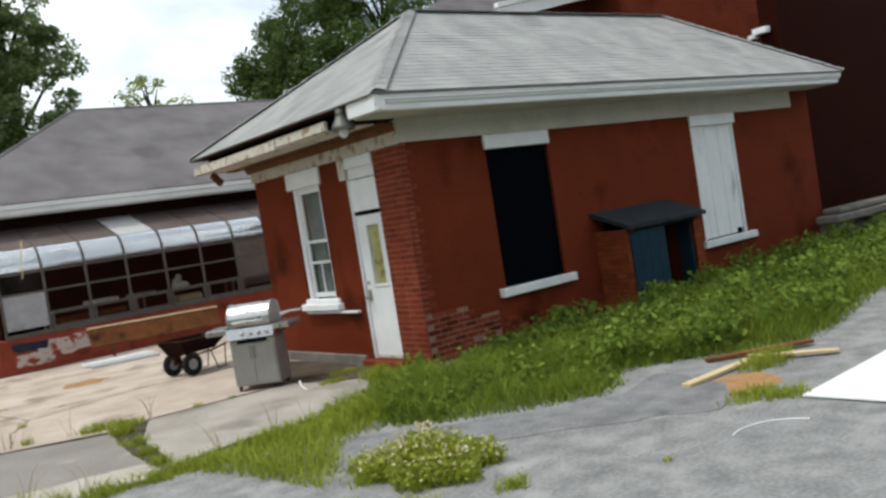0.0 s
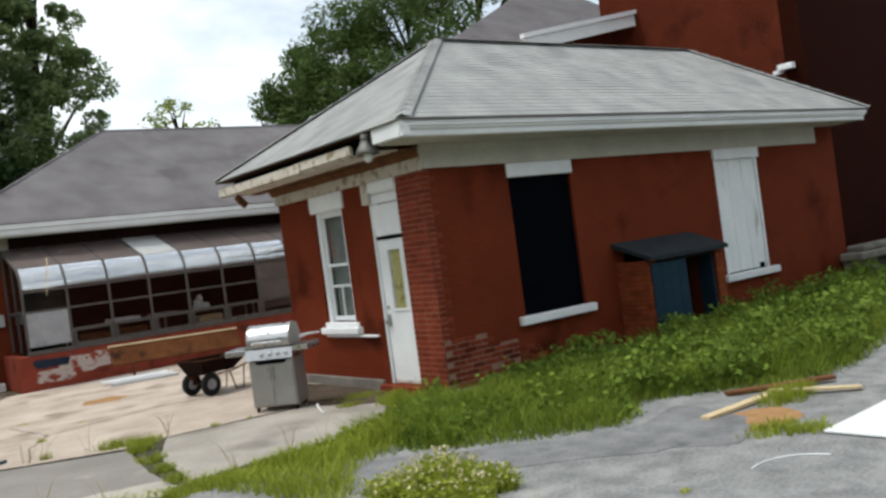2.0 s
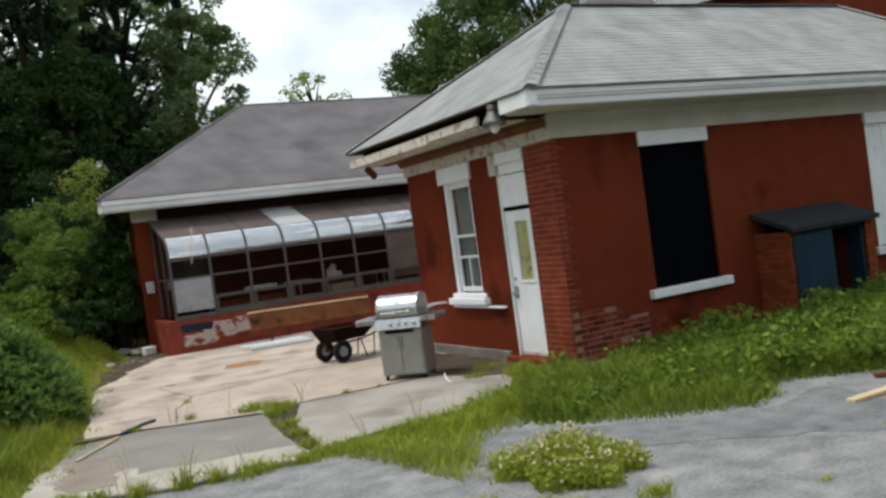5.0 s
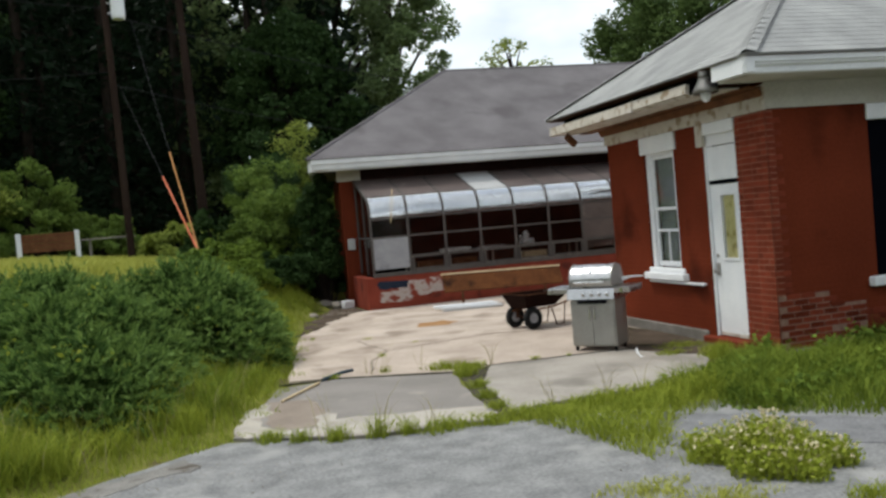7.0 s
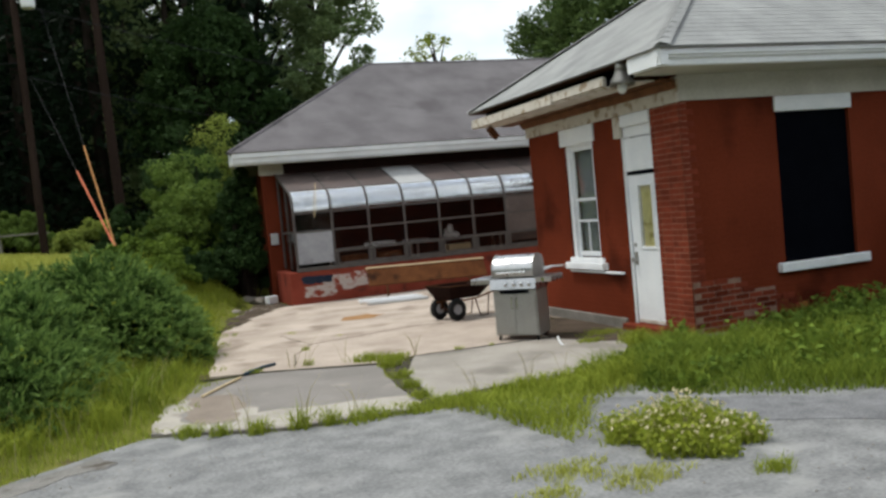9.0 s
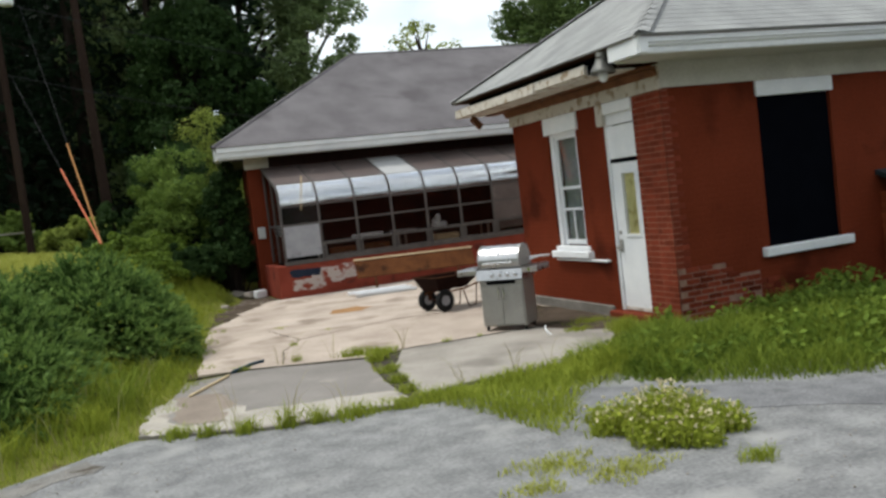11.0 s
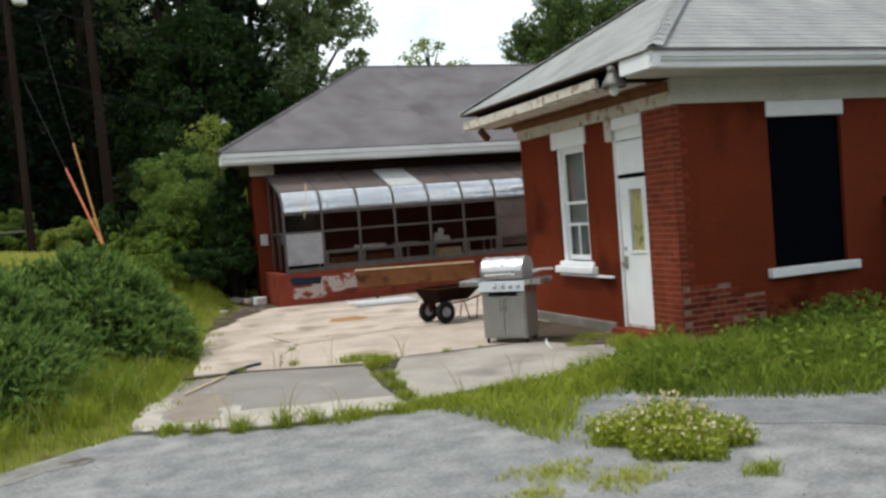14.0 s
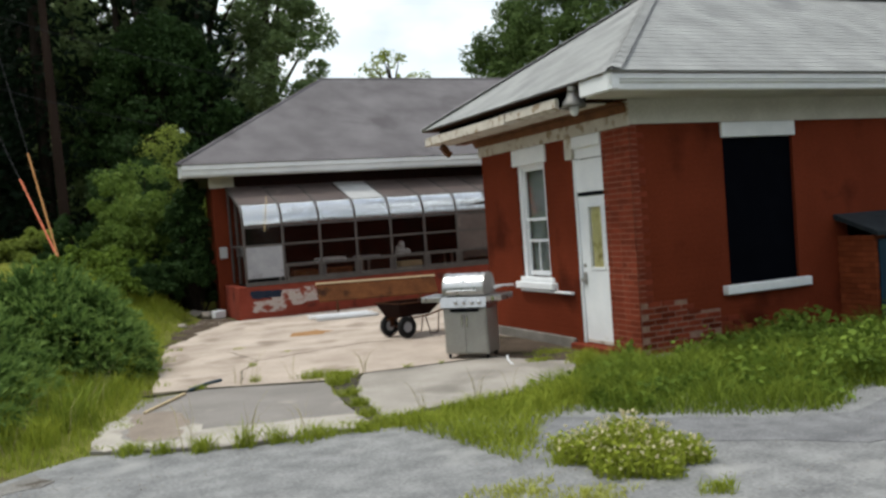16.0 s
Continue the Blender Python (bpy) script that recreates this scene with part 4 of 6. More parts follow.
# lean-to glazing
house = thing("lean_to_greenhouse", "curved-eave lean-to greenhouse with dark bays and silvered bends", "greenhouse")
PROF = [(GY0, GZ0), (GY0, GZ1)] + [(GY0 + 0.42 * (1 - math.cos(radians(6.0 * i))), GZ1 + 0.56 * math.sin(radians(6.0 * i))) for i in range(1, 13)] + [(HW - 0.03, 3.18)]
XB = [-2.65 + 0.903 * i for i in range(10)]
part("base_rail", boxes((-2.68, GY0 - 0.03, GZ0 - 0.048, 5.6, GY0 + 0.06, GZ0 + 0.04), bevel=0.006), M_ALU, house)
for x in XB[:9]:
    bm = bmesh.new()
    for (y0, z0), (y1, z1) in zip(PROF, PROF[1:]):
        dy, dz = y1 - y0, z1 - z0
        L = math.hypot(dy, dz)
        ny_, nz_ = -dz / L, dy / L
        c = [(y0 + ny_ * 0.02, z0 + nz_ * 0.02), (y1 + ny_ * 0.02, z1 + nz_ * 0.02), (y1 - ny_ * 0.04, z1 - nz_ * 0.04), (y0 - ny_ * 0.04, z0 - nz_ * 0.04)]
        prism(bm, c, "x", x - 0.025, x + 0.025)
    part("glazing_bar", bm, M_ALU, house)
for z in (1.70, GZ1):
    for a, b in zip(XB, XB[1:]):
        part("rail", boxes((a + 0.026, GY0 - 0.012, z - 0.022, b - 0.026, GY0 + 0.03, z + 0.022)), M_ALU, house)
for i, (a, b) in enumerate(zip(XB, XB[1:])):
    a, b = a + 0.027, b - 0.027
    part("pane", boxes((a, GY0 + 0.006, 1.723, b, GY0 + 0.012, GZ1 - 0.023)), M_GLASS_DIRTY, house).visible_shadow = False
    bm = bmesh.new()
    seg = PROF[1:-1]
    lo = [(bm.verts.new((a, y, z)), bm.verts.new((b, y, z))) for y, z in seg]
    for p, q in zip(lo, lo[1:]):
        bm.faces.new((p[0], p[1], q[1], q[0]))
    bmesh.ops.solidify(bm, geom=bm.faces[:], thickness=0.005)
    part("curved_pane", bm, M_CURVE, house, "silvered curved pane")
    bm = bmesh.new()
    (y0, z0), (y1, z1) = PROF[-2], PROF[-1]
    prism(bm, [(y0, z0), (y1, z1), (y1, z1 + 0.006), (y0, z0 + 0.006)], "x", a, b)
    part("roof_pane", bm, M_PALEPANE if i == 3 else M_ROOFPANE, house, "pale replacement roof pane" if i == 3 else "dirty brown roof pane")
    if i == 6:
        part("panel", boxes((a, GY0 - 0.004, GZ0 + 0.16, b, GY0 + 0.004, GZ1 - 0.03), bevel=0.003), M_ROOFPANE, house, "tall dull brown plastic sheet in the frame")
    if i == 0:
        part("panel", boxes((a, GY0 - 0.004, GZ0 + 0.125, b, GY0 + 0.01, 1.675), bevel=0.004), M_GREYPANEL, house, "stained grey sheet in place of glass")
    else:
        part("pane", boxes((a, GY0 + 0.006, 1.24, b, GY0 + 0.012, 1.677)), M_GLASS_DIRTY, house).visible_shadow = False
        s = part("vent_sash", boxes((a + 0.02, GY0 - 0.03, GZ0 + 0.05, a + 0.06, GY0 + 0.0, 1.21), (b - 0.06, GY0 - 0.03, GZ0 + 0.05, b - 0.02, GY0 + 0.0, 1.21), (a + 0.061, GY0 - 0.03, GZ0 + 0.05, b - 0.061, GY0 + 0.0, GZ0 + 0.09), (a + 0.061, GY0 - 0.03, 1.17, b - 0.061, GY0 + 0.0, 1.21)), M_ALU, house)
        part("pane", boxes((a + 0.06, GY0 - 0.018, GZ0 + 0.09, b - 0.06, GY0 - 0.012, 1.17)), M_GLASS_DIRTY, s).visible_shadow = False
        part("rail", boxes((a, GY0 - 0.012, 1.213, b, GY0 + 0.03, 1.238)), M_ALU, house)
bm = bmesh.new()
tube(bm, [(-2.16, GY0 - 0.03, 2.02), (-2.15, GY0 - 0.035, 2.14), (-2.09, GY0 + 0.06, 2.46), (-2.0, GY0 + 0.27, 2.76), (-1.97, GY0 + 0.42, 2.84)], 0.012, 6)
part("cord", bm, M_LUMBER, house, "pale cord hanging over the curved pane")
# glazed end
for y in (GY0 + 0.9,):
    part("end_bar", boxes((-2.645, y - 0.02, GZ0, -2.60, y + 0.02, 2.86)), M_ALU, house)
part("end_rail", boxes((-2.64, GY0 + 0.05, 1.68, -2.60, HW - 0.01, 1.72), (-2.645, HW - 0.05, GZ0, -2.60, HW - 0.005, 3.15)), M_ALU, house)
bm = bmesh.new()
prism(bm, [(GY0 + 0.02, GZ0)] + [(y + 0.03, z - 0.03) for y, z in PROF[1:]] + [(HW - 0.01, GZ0)], "x", -2.62, -2.615)
part("end_pane", bm, M_GLASS_DIRTY, house).visible_shadow = False

# ---- main building ----
main_b = thing("main_building", "tall dark red brick main building with a gabled roof", "building")
MX, MY = 10.32, 0.45
# front wall in the darkened brick that carries its shade
part("wall", wall_boxes('x', MY, MY + 0.4, MX, 30, 0.0, 11), M_RED_SHADE, main_b)
part("wall", wall_boxes('y', MX, MX + 0.4, MY + 0.401, 5.6, 0.0, 11), M_RED_DARK, main_b)
bm = bmesh.new()
for a, b in (((6.6, 4.55, 6.14), (19.0, 4.55, 8.55)),):
    prism(bm, [(a[0], a[2]), (b[0], b[2]), (b[0], b[2] - 0.26), (a[0], a[2] - 0.26)], "y", a[1], a[1] + 0.06)
    prism(bm, [(a[0] - 0.1, a[2] + 0.10), (b[0], b[2] + 0.10), (b[0], b[2] + 0.005), (a[0] - 0.1, a[2] + 0.005)], "y", a[1] - 0.08, a[1] + 0.06)
part("rake_board", bm, M_WHITE, main_b, "white rake board of the gable")
bm = bmesh.new()
prism(bm, [(6.6, 6.14), (19.0, 8.55), (19.0, 8.52), (6.6, 6.11)], "y", 4.62, 5.2)
part("soffit", bm, M_CREAM, main_b)
bm = bmesh.new()
prism(bm, [(7.4, 0), (MX - 0.002, 0), (MX - 0.002, 6.84), (7.4, 6.27)], "y", 5.2, 5.5)
part("wall", bm, M_RED_DARK, main_b)
bm = bmesh.new()
slope(bm, (4.8, 5.6, 6.06), (16.0, 5.6, 6.06), (13.5, 11.4, 9.84), (16.0, 11.4, 9.84), 30, 0.01)
part("roof", bm, M_SHINGLE2, main_b, "grey shingle roof slope")
part("downpipe_head", boxes((MX - 0.16, 0.62, 4.62, MX - 0.005, 0.95, 4.74), (MX - 0.10, 0.9, 4.56, MX - 0.005, 1.1, 4.64), bevel=0.01), M_WHITE, main_b, "white broken downpipe bracket")
stoop = thing("concrete_stoop", "weathered concrete stoop against the dark brick wall", "stoop", (9.70, -0.55, 0))
part("base", boxes((0.04, 0.05, -0.05, 0.7, 0.42, 0.595), (0.72, 0.22, -0.05, 1.5, 0.42, 0.595), (1.52, 0.05, -0.05, 3.5, 0.42, 0.595), bevel=0.02), M_FOUND, stoop, "grey concrete base with a dark recess")
part("slab", boxes((-0.06, -0.05, 0.60, 3.6, 0.42, 0.76), bevel=0.03), M_FOUND, stoop, "thick grey concrete cap slab")
part("tread", boxes((0.22, 0.02, 0.764, 3.6, 0.42, 0.88), bevel=0.03), M_FOUND, stoop, "upper worn concrete tread")

# ---- yard things ----
def face_cyl(bm, c, axis, r, depth, sides=14):
    a = Vector(axis).normalized()
    tube(bm, [Vector(c) - a * depth / 2, Vector(c) + a * depth / 2], r, sides)


grill = thing("gas_grill", "stainless steel gas grill with closed lid and side shelves", "grill", (-1.37, 2.06, 0.024), -47.0)
grill.scale = (0.80, 0.92, 1.0)
part("cabinet", boxes((-0.40, -0.24, 0.07, 0.40, 0.24, 0.70), bevel=0.008), M_STEEL_DULL, grill, "dull grey steel cabinet")
for x0, x1, hx in ((-0.375, -0.004, -0.045), (0.004, 0.375, 0.045)):
    dr = part("cabinet_door", boxes((x0, -0.258, 0.09, x1, -0.242, 0.64), bevel=0.005), M_STEEL_DULL, grill)
    bm = bmesh.new()
    tube(bm, [(hx, -0.258, 0.60), (hx, -0.29, 0.585), (hx, -0.29, 0.45), (hx, -0.258, 0.435)], 0.011, 8)
    part("handle", bm, M_CHROME, dr, "bright metal handle")
# the slot's shade is a black strip
part("tray_slot", boxes((-0.26, -0.256, 0.655, 0.26, -0.243, 0.695)), M_BLACK, grill)
bm = bmesh.new()
prism(bm, [(-0.31, 0.72), (-0.27, 0.86), (0.26, 0.87), (0.26, 0.71), (-0.26, 0.71)], "x", -0.42, 0.42)
part("control_panel", bm, M_STEEL, grill)
for x in (-0.12, 0.03, 0.17, 0.31):
    bm = bmesh.new()
    tube(bm, [(x, -0.285, 0.79), (x, -0.325, 0.785), (x, -0.335, 0.784)], [0.034, 0.032, 0.022], 14)
    part("knob", bm, M_CHROME, grill, "round bright control knob")
for x0, x1 in ((-0.78, -0.422), (0.422, 0.70)):
    bm = bmesh.new()
    prism(bm, [(-0.28, 0.80), (-0.29, 0.865), (-0.26, 0.875), (0.25, 0.875), (0.25, 0.80)], "x", x0, x1)
    part("side_shelf", bm, M_STEEL, grill, "stainless side shelf")
bm = bmesh.new()
tube(bm, [(0.56, -0.28, 0.835), (0.56, -0.315, 0.835)], 0.03, 12)
part("knob", bm, M_CHROME, grill)
lid_prof = [(-0.25, 0.885)] + [(-0.02 - 0.25 * math.cos(a), 0.95 + 0.225 * math.sin(a)) for a in [math.pi / 2 * i / 8 for i in range(9)]] + [(0.16, 1.14), (0.25, 0.98), (0.25, 0.885)]
bm = bmesh.new()
prism(bm, lid_prof, "x", -0.37, 0.37)
lid = part("lid", bm, M_STEEL, grill, "rounded stainless steel lid", smooth=False)
bm = bmesh.new()
for x in (-0.375, 0.371):
    prism(bm, [(-0.26, 0.878)] + [(-0.02 - 0.262 * math.cos(a), 0.95 + 0.238 * math.sin(a)) for a in [math.pi / 2 * i / 8 for i in range(9)]] + [(0.17, 1.15), (0.262, 0.98), (0.262, 0.878)], "x", x, x + 0.012)
part("end_plate", bm, M_STEEL_DULL, lid)
bm = bmesh.new()
tube(bm, [(-0.27, -0.255, 0.94), (-0.27, -0.315, 0.945), (0.27, -0.315, 0.945), (0.27, -0.255, 0.94)], 0.015, 8)
part("handle", bm, M_CHROME, lid)
bm = bmesh.new()
tube(bm, [(0.0, -0.20, 1.075), (0.0, -0.232, 1.095)], 0.032, 14)
part("thermometer", bm, M_CHROME, lid, "round thermometer dial")
for x in (-0.35, 0.35):
    for y in (-0.19, 0.19):
        bm = bmesh.new()
        face_cyl(bm, (x, y, 0.035), (1, 0, 0), 0.035, 0.03, 12)
        part("caster", bm, M_RUBBER, grill)
bm = bmesh.new()
tube(bm, [(0.42, 0.1, 0.95), (0.55, 0.2, 0.97), (0.70, 0.34, 0.96)], [0.03, 0.014, 0.012], 8)
part("side_rail", bm, M_WHITEPLASTIC, grill)

barrow = thing("wheelbarrow", "rusty two-wheeled wheelbarrow with black tyres", "wheelbarrow", (-1.37, 4.98, 0.024), 16)
for y in (0.25, -0.25):
    bm = bmesh.new()
    tor = [(0.135 + 0.055 * math.cos(2 * math.pi * k / 10), 0.05 * math.sin(2 * math.pi * k / 10)) for k in range(10)]
    rings = []
    for i in range(24):
        a = 2 * math.pi * i / 24
        rings.append([bm.verts.new((r * math.cos(a), y + w_, 0.19 + r * math.sin(a))) for r, w_ in tor])
    for i in range(24):
        for k in range(10):
            bm.faces.new((rings[i][k], rings[i][(k + 1) % 10], rings[(i + 1) % 24][(k + 1) % 10], rings[(i + 1) % 24][k]))
    wheel = part("wheel", bm, M_RUBBER, barrow, "black pneumatic tyre", smooth=True)
    bm = bmesh.new()
    tube(bm, [(0, y - 0.03, 0.19), (0, y + 0.03, 0.19)], 0.085, 16)
    tube(bm, [(0, y - 0.045, 0.19), (0, y + 0.045, 0.19)], 0.028, 10)
    part("rim", bm, M_GREYPANEL, wheel, "pale steel rim")
bm = bmesh.new()
tube(bm, [(0, -0.27, 0.19), (0, 0.27, 0.19)], 0.012, 8)
part("axle", bm, M_RUST, barrow)
bm = bmesh.new()
lo = [bm.verts.new(p) for p in ((-0.10, -0.22, 0.36), (0.52, -0.22, 0.36), (0.52, 0.22, 0.36), (-0.10, 0.22, 0.36))]
hi = [bm.verts.new(p) for p in ((-0.20, -0.34, 0.60), (0.74, -0.35, 0.58), (0.74, 0.35, 0.58), (-0.20, 0.34, 0.60))]
bm.faces.new(lo[::-1])
for i in range(4):
    bm.faces.new((lo[i], lo[(i + 1) % 4], hi[(i + 1) % 4], hi[i]))
bmesh.ops.solidify(bm, geom=bm.faces[:], thickness=0.006)
for y in (-0.17, 0.17):
    part("bracket", boxes((-0.03, y - 0.02, 0.18, 0.03, y + 0.02, 0.355), bevel=0.004), M_RUST, barrow)
tub = part("tub", bm, M_RUST_SHADE, barrow, "dented rusty steel tub")
bm = bmesh.new()
tube(bm, [(-0.20, -0.34, 0.60), (0.74, -0.35, 0.58), (0.74, 0.35, 0.58), (-0.20, 0.34, 0.60), (-0.20, -0.34, 0.60)], 0.014, 6)
part("rim", bm, M_RUST, tub)
for y in (-0.2, 0.2):
    bm = bmesh.new()
    tube(bm, [(-0.1, y * 0.8, 0.31), (0.5, y, 0.33), (1.25, y * 1.4, 0.50)], 0.018, 8)
    part("handle", bm, M_WOOD, barrow)
    bm = bmesh.new()
    tube(bm, [(0.45, y, 0.33), (0.52, y * 1.15, 0.012), (0.68, y * 1.15, 0.012), (0.74, y * 1.1, 0.37)], 0.012, 6)
    part("leg", bm, M_RUST, barrow)

board = thing("wooden_bench", "long weathered brown plank bench tilted on one post", "bench", (-0.05, 9.5, 0.024), -2)
bm = bmesh.new()
box(bm, -1.42, -0.21, -0.025, 1.36, 0.21, 0.025, bevel=0.006, m=pose(0, 0, 0.53, 60, 1.2, 0))
part("seat", bm, M_BENCH, board, "warped brown plank")
# pale strip paints in the light along the plank's upper edge
bm = bmesh.new()
box(bm, -1.43, 0.205, -0.04, 1.37, 0.24, 0.04, bevel=0.004, m=pose(0, 0, 0.53, 60, 1.2, 0))
part("edge_strip", bm, M_LUMBER, board, "pale strip for the lit top edge")
for x in (-1.0, 0.95):
    bm = bmesh.new()
    tube(bm, [(x, -0.04, 0.0), (x, 0.0, 0.51)], [0.03, 0.026], 8)
    part("leg", bm, M_WOOD, board)
rs = random.Random(11)
strips = thing("metal_strips", "pile of pale metal strips lying on the concrete", "metal strips", (-1.0, 9.25, 0.024))
for i in range(7):
    bm = bmesh.new()
    box(bm, -0.66, -0.03, 0, 0.66, 0.03, 0.035, bevel=0.006, m=pose(rs.uniform(-0.12, 0.12), -0.28 + i * 0.075, 0.002 + 0.036 * (i % 3), rs.uniform(-6, 6), 0, -17 + rs.uniform(-9, 9)))
    part("strip", bm, M_WHITEPLASTIC if i % 3 else M_ALU_LIGHT, strips)


def stick(name, label, cat, a, b, wd, th, material, group=""):
    a, b = Vector(a), Vector(b)
    d = b - a
    bm = bmesh.new()
    box(bm, 0, -wd / 2, 0, d.length, wd / 2, th, bevel=0.004)
    ob = part(name, bm, material)
    ob.matrix_world = pose(*a, 0, -math.degrees(math.atan2(d.z, math.hypot(d.x, d.y))), math.degrees(math.atan2(d.y, d.x)))
    return tagged(ob, label, cat, group)


stick("wooden_stick", "pale bare stick lying on the grey slab", "stick", (-5.83, 1.36, 0.026), (-5.27, 2.25, 0.03), 0.03, 0.025, M_LUMBER)
stick("plank", "pale sawn board lying on the asphalt", "plank", (0.05, -3.86, 0.004), (1.26, -3.9, 0.02), 0.10, 0.035, M_LUMBER, "planks by the weeds")
stick("plank", "yellowed board half hidden in grass", "plank", (1.12, -3.86, 0.045), (1.62, -4.56, 0.02), 0.09, 0.03, M_LUMBER, "planks by the weeds")
stick("plank", "dark brown weathered board beside the weeds", "plank", (1.02, -3.42, 0.004), (1.95, -4.1, 0.03), 0.10, 0.04, M_WOOD, "planks by the weeds")
sheet_b = part("panel_sheet", boxes((0.0, -1.22, 0.0, 2.44, 0.0, 0.018), bevel=0.003), M_WHITEPLASTIC)
sheet_b.matrix_world = pose(0.0, -5.06, 0.012, 0.0, -0.6, 1.5)
tagged(sheet_b, "flat white panel sheet lying on the asphalt", "panel")


def arc(name, label, cat, c, r, a0, a1, tr, material, rz=0.0, tilt=0.0):
    bm = bmesh.new()
    tube(bm, [(r * math.cos(radians(a0 + (a1 - a0) * i / 12)), r * math.sin(radians(a0 + (a1 - a0) * i / 12)), 0) for i in range(13)], tr, 6)
    ob = part(name, bm, material)
    ob.matrix_world = pose(*c, tilt, 0, rz)
    return tagged(ob, label, cat)


arc("plastic_hoop", "broken white plastic hoop on the slab", "hoop", (-1.16, 1.12, 0.075), 0.16, 150, 260, 0.012, M_WHITEPLASTIC, 0, 38)
arc("wire", "thin pale bent wire on the asphalt", "wire", (-0.95, -5.5, 0.006), 0.42, 40, 140, 0.006, M_WHITEPLASTIC, -28)
bm = bmesh.new()
tube(bm, [(-5.2, 2.42, 0.045), (-5.02, 2.62, 0.05), (-4.9, 2.80, 0.045), (-4.72, 2.9, 0.045)], 0.022, 8)
tagged(part("hose", bm, surf("dark_blue_hose", (0.03, 0.05, 0.07), (0.05, 0.075, 0.1), 5, 0.6, 0.1)), "short piece of dark blue hose on the concrete", "hose")


def stone(name, label, cat, at, size, material, seed):
    bm = bmesh.new()
    bmesh.ops.create_icosphere(bm, subdivisions=2, radius=1.0)
    r = random.Random(seed)
    for v in bm.verts:
        k = 1 + 0.25 * noise.noise(v.co * 1.5 + Vector((seed, 0, 0)))
        v.co = Vector((v.co.x * size[0] * k, v.co.y * size[1] * k, v.co.z * size[2] * k))
    ob = part(name, bm, material)
    ob.matrix_world = pose(at[0], at[1], at[2] + size[2] * 0.7, 0, 0, r.uniform(0, 90))
    return tagged(ob, label, cat)


stone("field_stone", "pale field stone beside the brick pier", "stone", (-3.62, 13.3, 0.0), (0.34, 0.2, 0.12), M_ROCK, 1)
stone("field_stone", "pale field stone beside the brick pier", "stone", (-3.35, 12.9, 0.0), (0.2, 0.15, 0.12), M_ROCK, 2)
stone("field_stone", "flat pale stone in the long grass", "stone", (-10.9, 1.8, float(ground_z(-10.9, 1.8))), (0.27, 0.2, 0.10), M_ROCK, 3)
stone("field_stone", "small brown stone on the rough path", "stone", (-4.2, 11.0, 0.0), (0.13, 0.1, 0.07), M_ROCK, 4)
ob = part("concrete_block", boxes((-0.14, -0.1, 0, 0.14, 0.1, 0.19), bevel=0.015), M_WHITEPLASTIC)
ob.matrix_world = pose(-3.12, 12.6, 0.012, 0, 0, 20)
tagged(ob, "white painted block beside the greenhouse", "block")

# yard lamp under the eave corner
lamp = thing("barn_lamp", "galvanised barn lamp on the eave corner", "lamp", (-0.66, 0.18, 3.21))
lamp.scale = (1.12, 1.12, 1.12)
bm = bmesh.new()
tube(bm, [(0, 0, 0.0), (0, 0, 0.05), (0, 0, 0.13), (0, 0, 0.19)], [0.14, 0.125, 0.075, 0.06], 18, cap=False)
bmesh.ops.solidify(bm, geom=bm.faces[:], thickness=0.004)
part("shade", bm, M_STEEL_DULL, lamp, "flared grey metal shade", smooth=True)
bm = bmesh.new()
tube(bm, [(0, 0, 0.19), (0, 0, 0.26), (0, 0, 0.28)], [0.062, 0.058, 0.02], 14)
tube(bm, [(0, 0, 0.24), (0.08, -0.05, 0.24), (0.16, -0.10, 0.20)], 0.016, 8)
part("housing", bm, M_STEEL_DULL, lamp)
bm = bmesh.new()
bmesh.ops.create_uvsphere(bm, u_segments=14, v_segments=10, radius=0.055)
bmesh.ops.scale(bm, vec=(1, 1, 1.3), verts=bm.verts)
bmesh.ops.translate(bm, vec=(0, 0, -0.02), verts=bm.verts)
part("bulb", bm, M_WHITEPLASTIC, lamp, "white unlit bulb", smooth=True)

# inside the greenhouse
pt = thing("potting_table", "long potting table inside the greenhouse", "table", (-1.7, 11.75, 0.06))
part("tabletop", boxes((0, 0, 1.08, 4.6, 0.55, 1.12), bevel=0.004), M_GREYWOOD, pt)
for x in (0.05, 2.2, 4.5):
    for y in (0.03, 0.5):
        part("leg", boxes((x, y, 0, x + 0.05, y + 0.05, 1.08)), M_GREYWOOD, pt)
ob = part("cloth_bundle", boxes((-0.2, -0.1, 0, 0.2, 0.1, 0.16), (-0.09, -0.08, 0.1, 0.05, 0.08, 0.36), (-0.2, -0.06, 0.14, -0.08, 0.06, 0.26), bevel=0.05), M_WHITEPLASTIC)
ob.matrix_world = pose(1.52, 11.95, 1.18)
tagged(ob, "crumpled white bundle on the potting table", "bundle")
for x, wd, h, mt, lab in ((-0.4, 0.7, 0.10, M_WHITEPLASTIC, "pale tray on the potting table"), (0.55, 0.6, 0.08, M_GREYPANEL, "grey tray on the potting table")):
    ob = part("tray", boxes((-wd / 2, -0.2, 0, wd / 2, 0.2, 0.02), (-wd / 2, -0.2, 0.02, wd / 2, -0.18, h), (-wd / 2, 0.18, 0.02, wd / 2, 0.2, h)), mt)
    ob.matrix_world = pose(x, 12.0, 1.18)
    tagged(ob, lab, "tray")
for x, mt in ((1.5, M_LUMBER), (-1.2, M_WOOD), (-0.35, M_WOOD)):
    ob = part("storage_box", boxes((-0.3, -0.16, 0, 0.3, 0.16, 0.98), bevel=0.01), mt)
    ob.matrix_world = pose(x, 11.52, 0.06)
    tagged(ob, "brown box standing behind the low glazing", "box")

